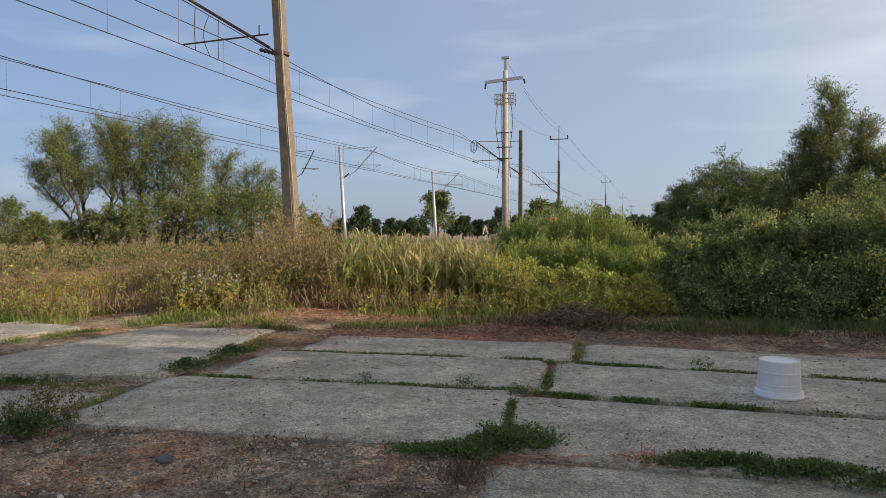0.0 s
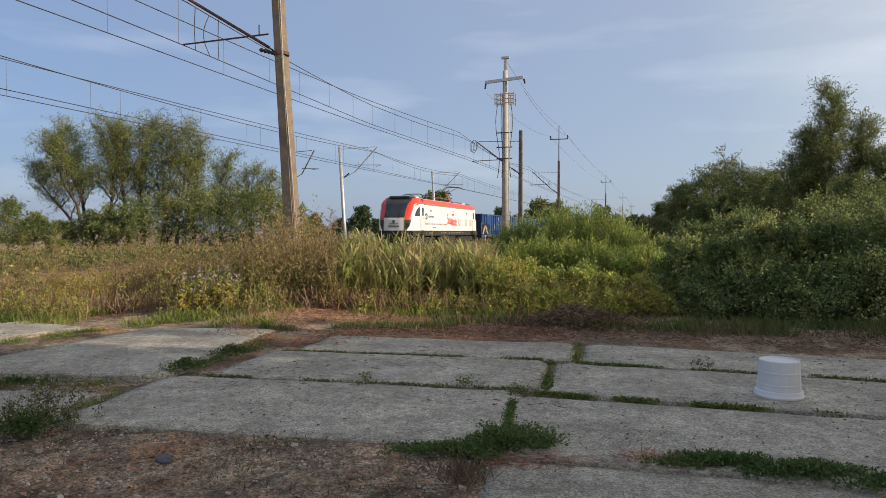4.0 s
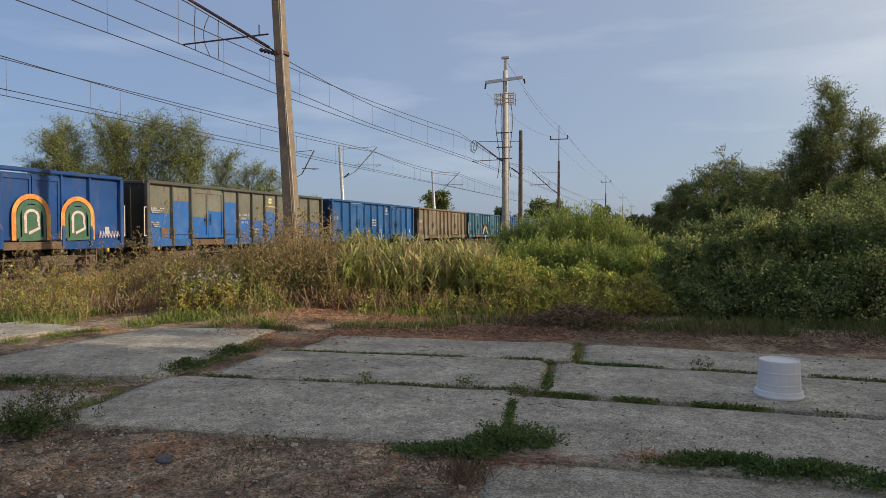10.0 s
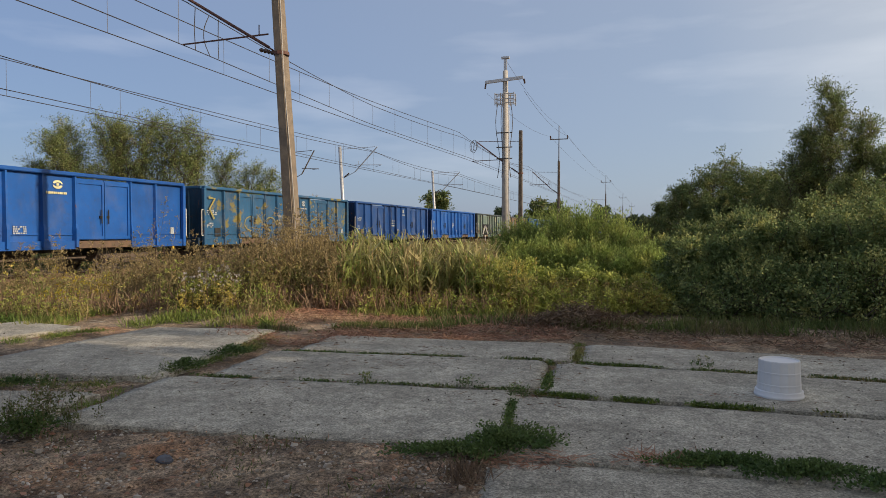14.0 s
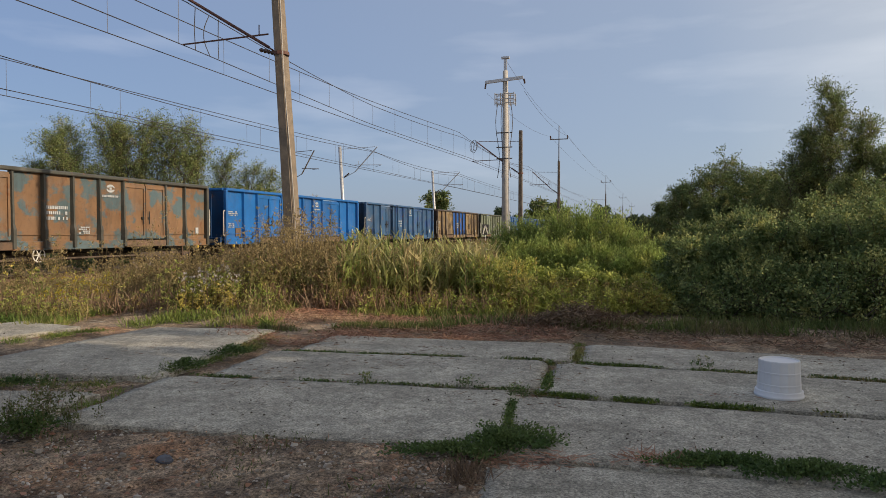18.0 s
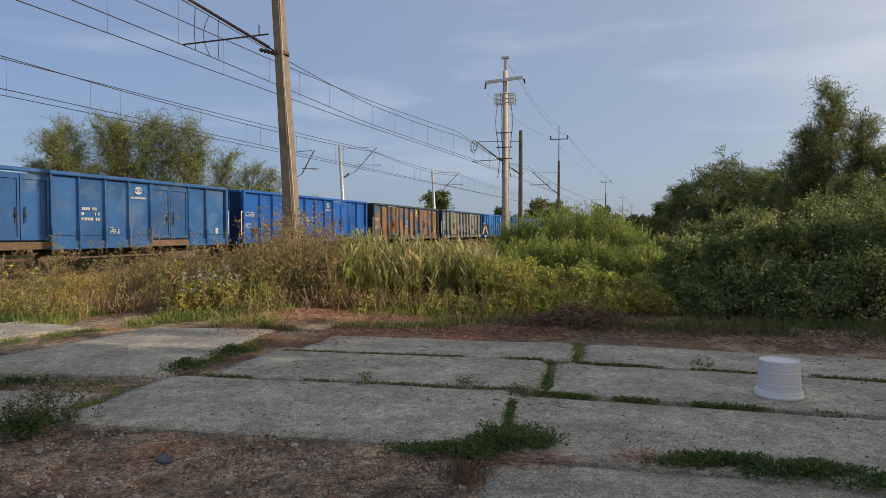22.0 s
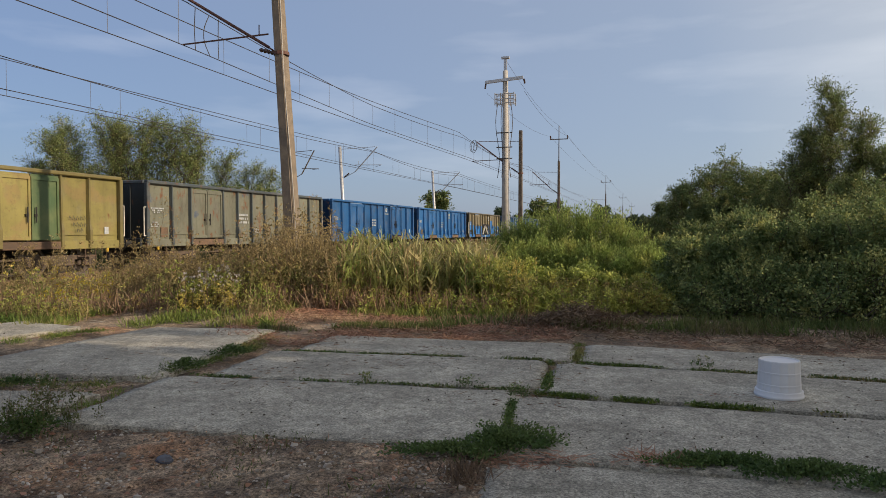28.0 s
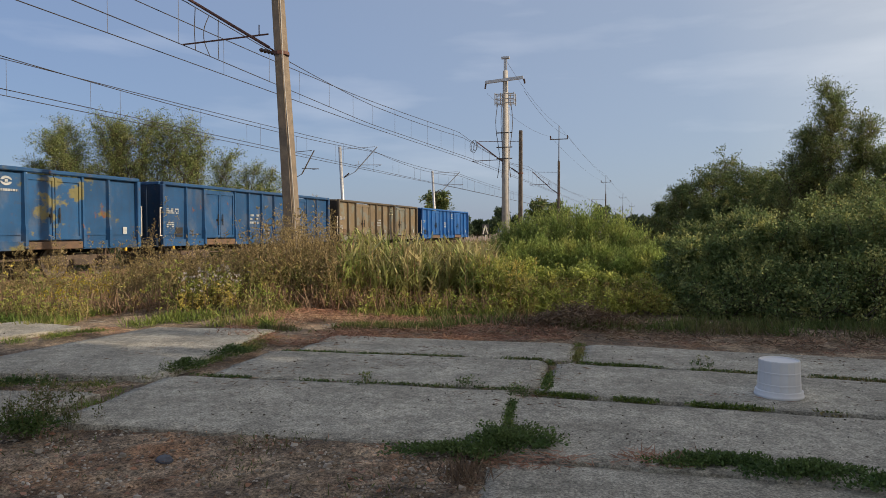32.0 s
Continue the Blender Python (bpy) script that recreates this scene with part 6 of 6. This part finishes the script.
foot = patchy(foot[(e > 8.8) & (e < 10.1)], 1.1, -0.25, 4.0)
strew("dry_grass", "matted dry brown grass at the slabs' far edge", foot, 0.13, 0.012, L_MAT, 0.45, 0.05)
heap = np.stack([rng.normal(1.9, 0.42, 5200), rng.normal(9.55, 0.16, 5200), np.abs(rng.normal(0, 0.09, 5200))], 1)
heap[:, 2] *= np.exp(-((heap[:, 0] - 1.9) / 0.5) ** 2) + 0.2
strew("dry_grass", "low heap of matted dry brown grass", heap, 0.12, 0.011, L_MAT, 0.6, 0.02)
strew("straw", "dry reddish-brown straw lying over the slabs' edge", patchy(scatter(24000, -3.0, 1.6, 8.3, 11.3), 0.8, -0.10, 6.0), 0.13, 0.008, L_STRAW, 0.2, 0.04)
f2 = scatter(9000, -0.5, 8, 6.2, 10)
e = edge(f2)
strew("straw", "dry reddish-brown straw lying over the slabs' edge", patchy(f2[(e > 8.6) & (e < 9.7)], 1.0, -0.1, 1.0), 0.13, 0.008, L_STRAW, 0.3, 0.03)
strew("straw", "dry reddish-brown straw over soil between slabs", patchy(scatter(3800, -2.3, -0.8, 7.9, 8.8), 0.8, -0.35, 6.0), 0.12, 0.008, L_STRAW, 0.2, 0.03)
f3 = scatter(2600, -3.5, 4, 5.0, 8.6)
f3[:, 2] = 0.0
strew("straw", "scattered dry straws on the slabs", patchy(f3, 0.9, 0.1, 9.0), 0.08, 0.007, L_HAY, 0.05, 0.008)


# weeds in the joints
def joint(n, a, b, w):
    f = rng.uniform(0, 1, n)[:, None]
    p = np.array([a]) * (1 - f) + np.array([b]) * f + rng.normal(0, w, (n, 2))
    return patchy(np.concatenate([p, np.full((n, 1), -0.03)], 1), 3.0, -0.1, a[0])


JOINTS = [((-2.3, 6.15), (0.7, 5.56)), ((0.75, 5.47), (3.6, 4.60)), ((-1.75, 7.40), (1.1, 6.88)), ((1.2, 6.78), (4.2, 5.78)), ((0.86, 5.58), (1.08, 6.8)), ((0.42, 4.4), (0.57, 5.45))]
js = [joint(n, a, b, w) for (a, b), n, w in zip(JOINTS, (700, 2600, 1100, 2200, 1500, 500), (0.008, 0.013, 0.012, 0.017, 0.026, 0.022))]
js += [joint(450, (-2.70, 5.0), (-2.66, 6.2), 0.05), joint(800, (-2.62, 6.2), (-2.15, 7.6), 0.06), joint(1600, (-2.2, 7.6), (-2.3, 9.0), 0.10), joint(2400, (-5.4, 5.83), (-2.9, 5.83), 0.06),
       joint(700, (1.37, 6.85), (1.6, 7.9), 0.04), joint(2600, (-5.5, 7.6), (-4.55, 9.1), 0.09)]
turf("joint_weeds", "green grass growing in the joints between slabs", np.concatenate(js), 0.05, 0.009, L_GRASS, 1.3, "weeds")
foot = np.concatenate([joint(900, a, b, 0.016) for a, b in JOINTS])
tagged(part("joint_leaves", leaves("joint_leaves", foot + np.array([[0, 0, 0.03]]), rng.normal(0, 1, (len(foot), 3)) * np.array([[1, 1, 0.4]]), 0.026, 0.016, 0.3), L_CREEP),
       "small green leaves creeping along the joints", "weeds", kind="stuff")


def creeper(at, rx, ry, n, h, label, runners=26):
    """Runners that creep out from a middle, with leaves along them."""
    ob = thing("creeping_weed", Matrix.Translation((*at, 0)), label, "weeds", "creeping weeds")
    per = n // runners
    pts, ways = [], []
    for k in range(runners):
        a = rng.uniform(0, 2 * np.pi)
        ln = rng.uniform(0.35, 1.15)
        f = np.sort(rng.beta(1.0, 1.0, per))
        bend = rng.normal(0, 0.5)
        aa = a + bend * f
        r = f * ln
        x, y = np.cos(aa) * r * rx, np.sin(aa) * r * ry
        z = h * rng.uniform(0.15, 1.0, per) * (1 - 0.55 * f)
        wob = rng.normal(0, 0.030, (per, 2))
        pts.append(np.stack([x + wob[:, 0], y + wob[:, 1], np.maximum(z, 0.008)], 1))
        ways.append(np.stack([np.cos(aa), np.sin(aa), np.full(per, 0.45)], 1))
    p, wy = np.concatenate(pts), np.concatenate(ways)
    part("foliage", leaves("foliage", p, wy, 0.025, 0.014, 0.8), L_CREEP, ob)



for at, rx, ry, n, h in (((0.36, 4.10), 0.42, 0.38, 5200, 0.09), ((0.05, 4.0), 0.40, 0.16, 1600, 0.04), ((1.55, 3.78), 0.42, 0.10, 3000, 0.05),
                         ((1.98, 3.62), 0.42, 0.12, 3200, 0.06), ((-2.72, 4.42), 0.30, 0.20, 1600, 0.12), ((-2.45, 6.45), 0.20, 0.22, 900, 0.10),
                         ((-2.25, 7.2), 0.26, 0.24, 1100, 0.10), ((2.35, 3.44), 0.35, 0.10, 1800, 0.05), ((-3.6, 5.75), 0.8, 0.08, 900, 0.07)):
    creeper(at, rx, ry, n, h, "low dark green weed creeping over the slab edges")
# tall weeds at the near corner
foot = np.stack([rng.normal(-2.72, 0.14, 60), rng.normal(4.55, 0.16, 60), np.full(60, -0.03)], 1)
weeds("corner_weeds", "grey-green weeds with dry stems beside the slabs", foot, 0.28 * rng.uniform(0.4, 1.3, 60), 44, (0.024, 0.010), L_DULL, L_PALE, 0.10, 0.003)
for cx, cy in ((-2.12, 7.45), (-2.55, 6.3), (-3.5, 5.8), (0.6, 5.35), (0.2, 5.65), (2.5, 6.5), (3.1, 6.3), (-0.65, 5.78)):
    foot = np.stack([rng.normal(cx, 0.05, 14), rng.normal(cy, 0.04, 14), np.full(14, -0.02)], 1)
    weeds("weed_tuft", "small weed tuft growing from a joint", foot, 0.10 * rng.uniform(0.5, 1.3, 14), 14, (0.028, 0.009), L_CREEP, L_GRASS, 0.2, 0.002)
# dry tuft and litter on the soil
foot = np.stack([rng.normal(0.10, 0.07, 500), rng.normal(3.6, 0.06, 500), np.full(500, -0.04)], 1)
turf("dry_grass", "small dry brown grass tuft on the soil", foot[::3], 0.13, 0.007, L_MAT, 1.2)
foot = patchy(scatter(3500, -4.5, 1.0, 2.5, 4.4), 1.4, 0.22, 12.0)
turf("grass", "sparse short grass on the soil", foot, 0.05, 0.008, L_DULL, 1.0)
strew("straw", "dead straw on bare soil", patchy(scatter(4200, -5, 1.0, 2.4, 4.6), 1.6, 0.0, 13.0), 0.06, 0.006, L_HAY, 0.2, 0.02)
strew("straw", "dry reddish straw between the creeping weeds", np.concatenate([joint(700, (0.6, 3.98), (1.5, 3.8), 0.06), joint(300, (0.2, 3.85), (0.7, 3.8), 0.05)]), 0.10, 0.007, L_STRAW, 0.3, 0.03)
strew("dead_leaves", "brown dead leaves on bare soil", scatter(900, -5, 1.0, 2.4, 4.6), 0.04, 0.022, L_STRAW, 0.2)


def stones(name, label, foot, lo, hi, material):
    verts, faces = [], []
    for p, r in zip(foot, rng.uniform(lo, hi, len(foot)) ** 1.0):
        b0 = len(verts)
        a, q = rng.uniform(0, 6.28), rng.uniform(0.6, 1.0)
        for k in range(5):
            c = a + k * 1.2566
            verts.append((p[0] + math.cos(c) * r * 1.2, p[1] + math.sin(c) * r * q, p[2] - 0.2 * r))
        for k in range(5):
            c = a + 0.3 + k * 1.2566
            verts.append((p[0] + math.cos(c) * r * 0.75, p[1] + math.sin(c) * r * q * 0.75, p[2] + r * rng.uniform(0.4, 0.75)))
        for k in range(5):
            j = (k + 1) % 5
            faces.append((b0 + k, b0 + j, b0 + 5 + j, b0 + 5 + k))
        faces.append((b0 + 5, b0 + 6, b0 + 7, b0 + 8, b0 + 9))
    gm = bpy.data.meshes.new(name)
    gm.from_pydata(verts, [], faces)
    return tagged(part(name, gm, material), label, "stones", kind="stuff")


stones("pebbles", "small grey and pale stones on the soil", scatter(7500, -5, 1.2, 2.3, 4.6), 0.003, 0.011, M_PEBBLE)
stones("pebbles", "pale stones lying on the soil", scatter(160, -5, 1.2, 2.4, 4.6), 0.012, 0.028, M_PEBBLE)
f4 = scatter(2400, -3.5, 4.5, 3.4, 8.2)
f4[:, 2] = 0.002
stones("grit", "grit scattered over the slabs", f4, 0.003, 0.007, M_PEBBLE)
f5 = patchy(scatter(1500, -6, 4.5, 3.4, 9.0), 0.8, -0.05, 21.0)
f5[:, 2] = 0.0
strew("dead_leaves", "small dark dead leaves and crumbs on the slabs", f5, 0.022, 0.014, L_CRUMB, 0.1, 0.006)
rock = thing("stone", pose(-1.62, 3.92, -0.03, 0, 0, 30), "blue-grey broken stone on the soil", "stone")
bm = bmesh.new()
bmesh.ops.create_icosphere(bm, subdivisions=2, radius=0.05)
for v in bm.verts:
    v.co *= 1 + 0.35 * noise.noise(v.co * 24)
    v.co.z *= 0.6
part("body", bm, M_SLATE, rock)

# unseen trees added right of and behind the camera to shade the slabs
for k, (x, y, h) in enumerate(((9.5, -0.7, 5.7), (12, -0.7, 6.1), (14.5, -0.9, 6.4), (17, -1.1, 6.0), (19.5, -1.4, 6.1), (22.5, -2.1, 6.1), (26, -2.8, 6.4), (31.5, -3.2, 9.6), (35.5, -3.4, 10.2), (39.5, -3.8, 10.4), (44, -4.0, 10.4), (10, -4.5, 6.4), (14, -5, 6.8), (19, -5.5, 7.2), (24, -6, 7.6))):
    tree("shade_tree", (x, y, -0.1), h * (1.04 if x > 21 else 0.985), 0.2, 240 + k, 3600, (0.6, 0.42), L_DARK, "dense green tree added out of view to shade the slabs", spread=0.45, limbs=10, first=0.08, fuzz=0.06, twig=0.12, twigs=False)


# ---- what moves: the train, at an even pace ----
def motions():
    at = {0: -120.2, 7: 0, 14: 120.4, 20: 223.6, 25: 310.0, 28: 362.2, 32: 431.6}
    keys = sorted(at)

    def gone(t):
        for a, b in zip(keys, keys[1:]):
            if a <= t <= b:
                return at[a] + (at[b] - at[a]) * (t - a) / (b - a)
        return at[keys[-1]]
    for ob, s in ROWS:
        walk(ob, [(t, tpose(s - gone(t), D_TRAIN, RAIL)) for t in range(33)])
    # wheels roll while their vehicle passes the open stretch before the camera
    start = dict((ob, s) for ob, s in ROWS)
    for w, ob, x, z, r in WHEELS:
        s = start[ob]
        near = [k / FPS for k in range(32 * FPS + 1) if 11 < s - gone(k / FPS) < 38]
        if len(near) < 2:
            continue
        turn = lambda t: -math.degrees(gone(t) / r)
        rows = [] if near[0] <= 0 else [(0.0, pose(x, 0, z, 0, turn(near[0]), 0))]
        rows += [(t, pose(x, 0, z, 0, turn(t), 0)) for t in near]
        if near[-1] < 32:
            rows.append((32.0, pose(x, 0, z, 0, turn(near[-1]), 0)))
        walk(w, rows)


motions()
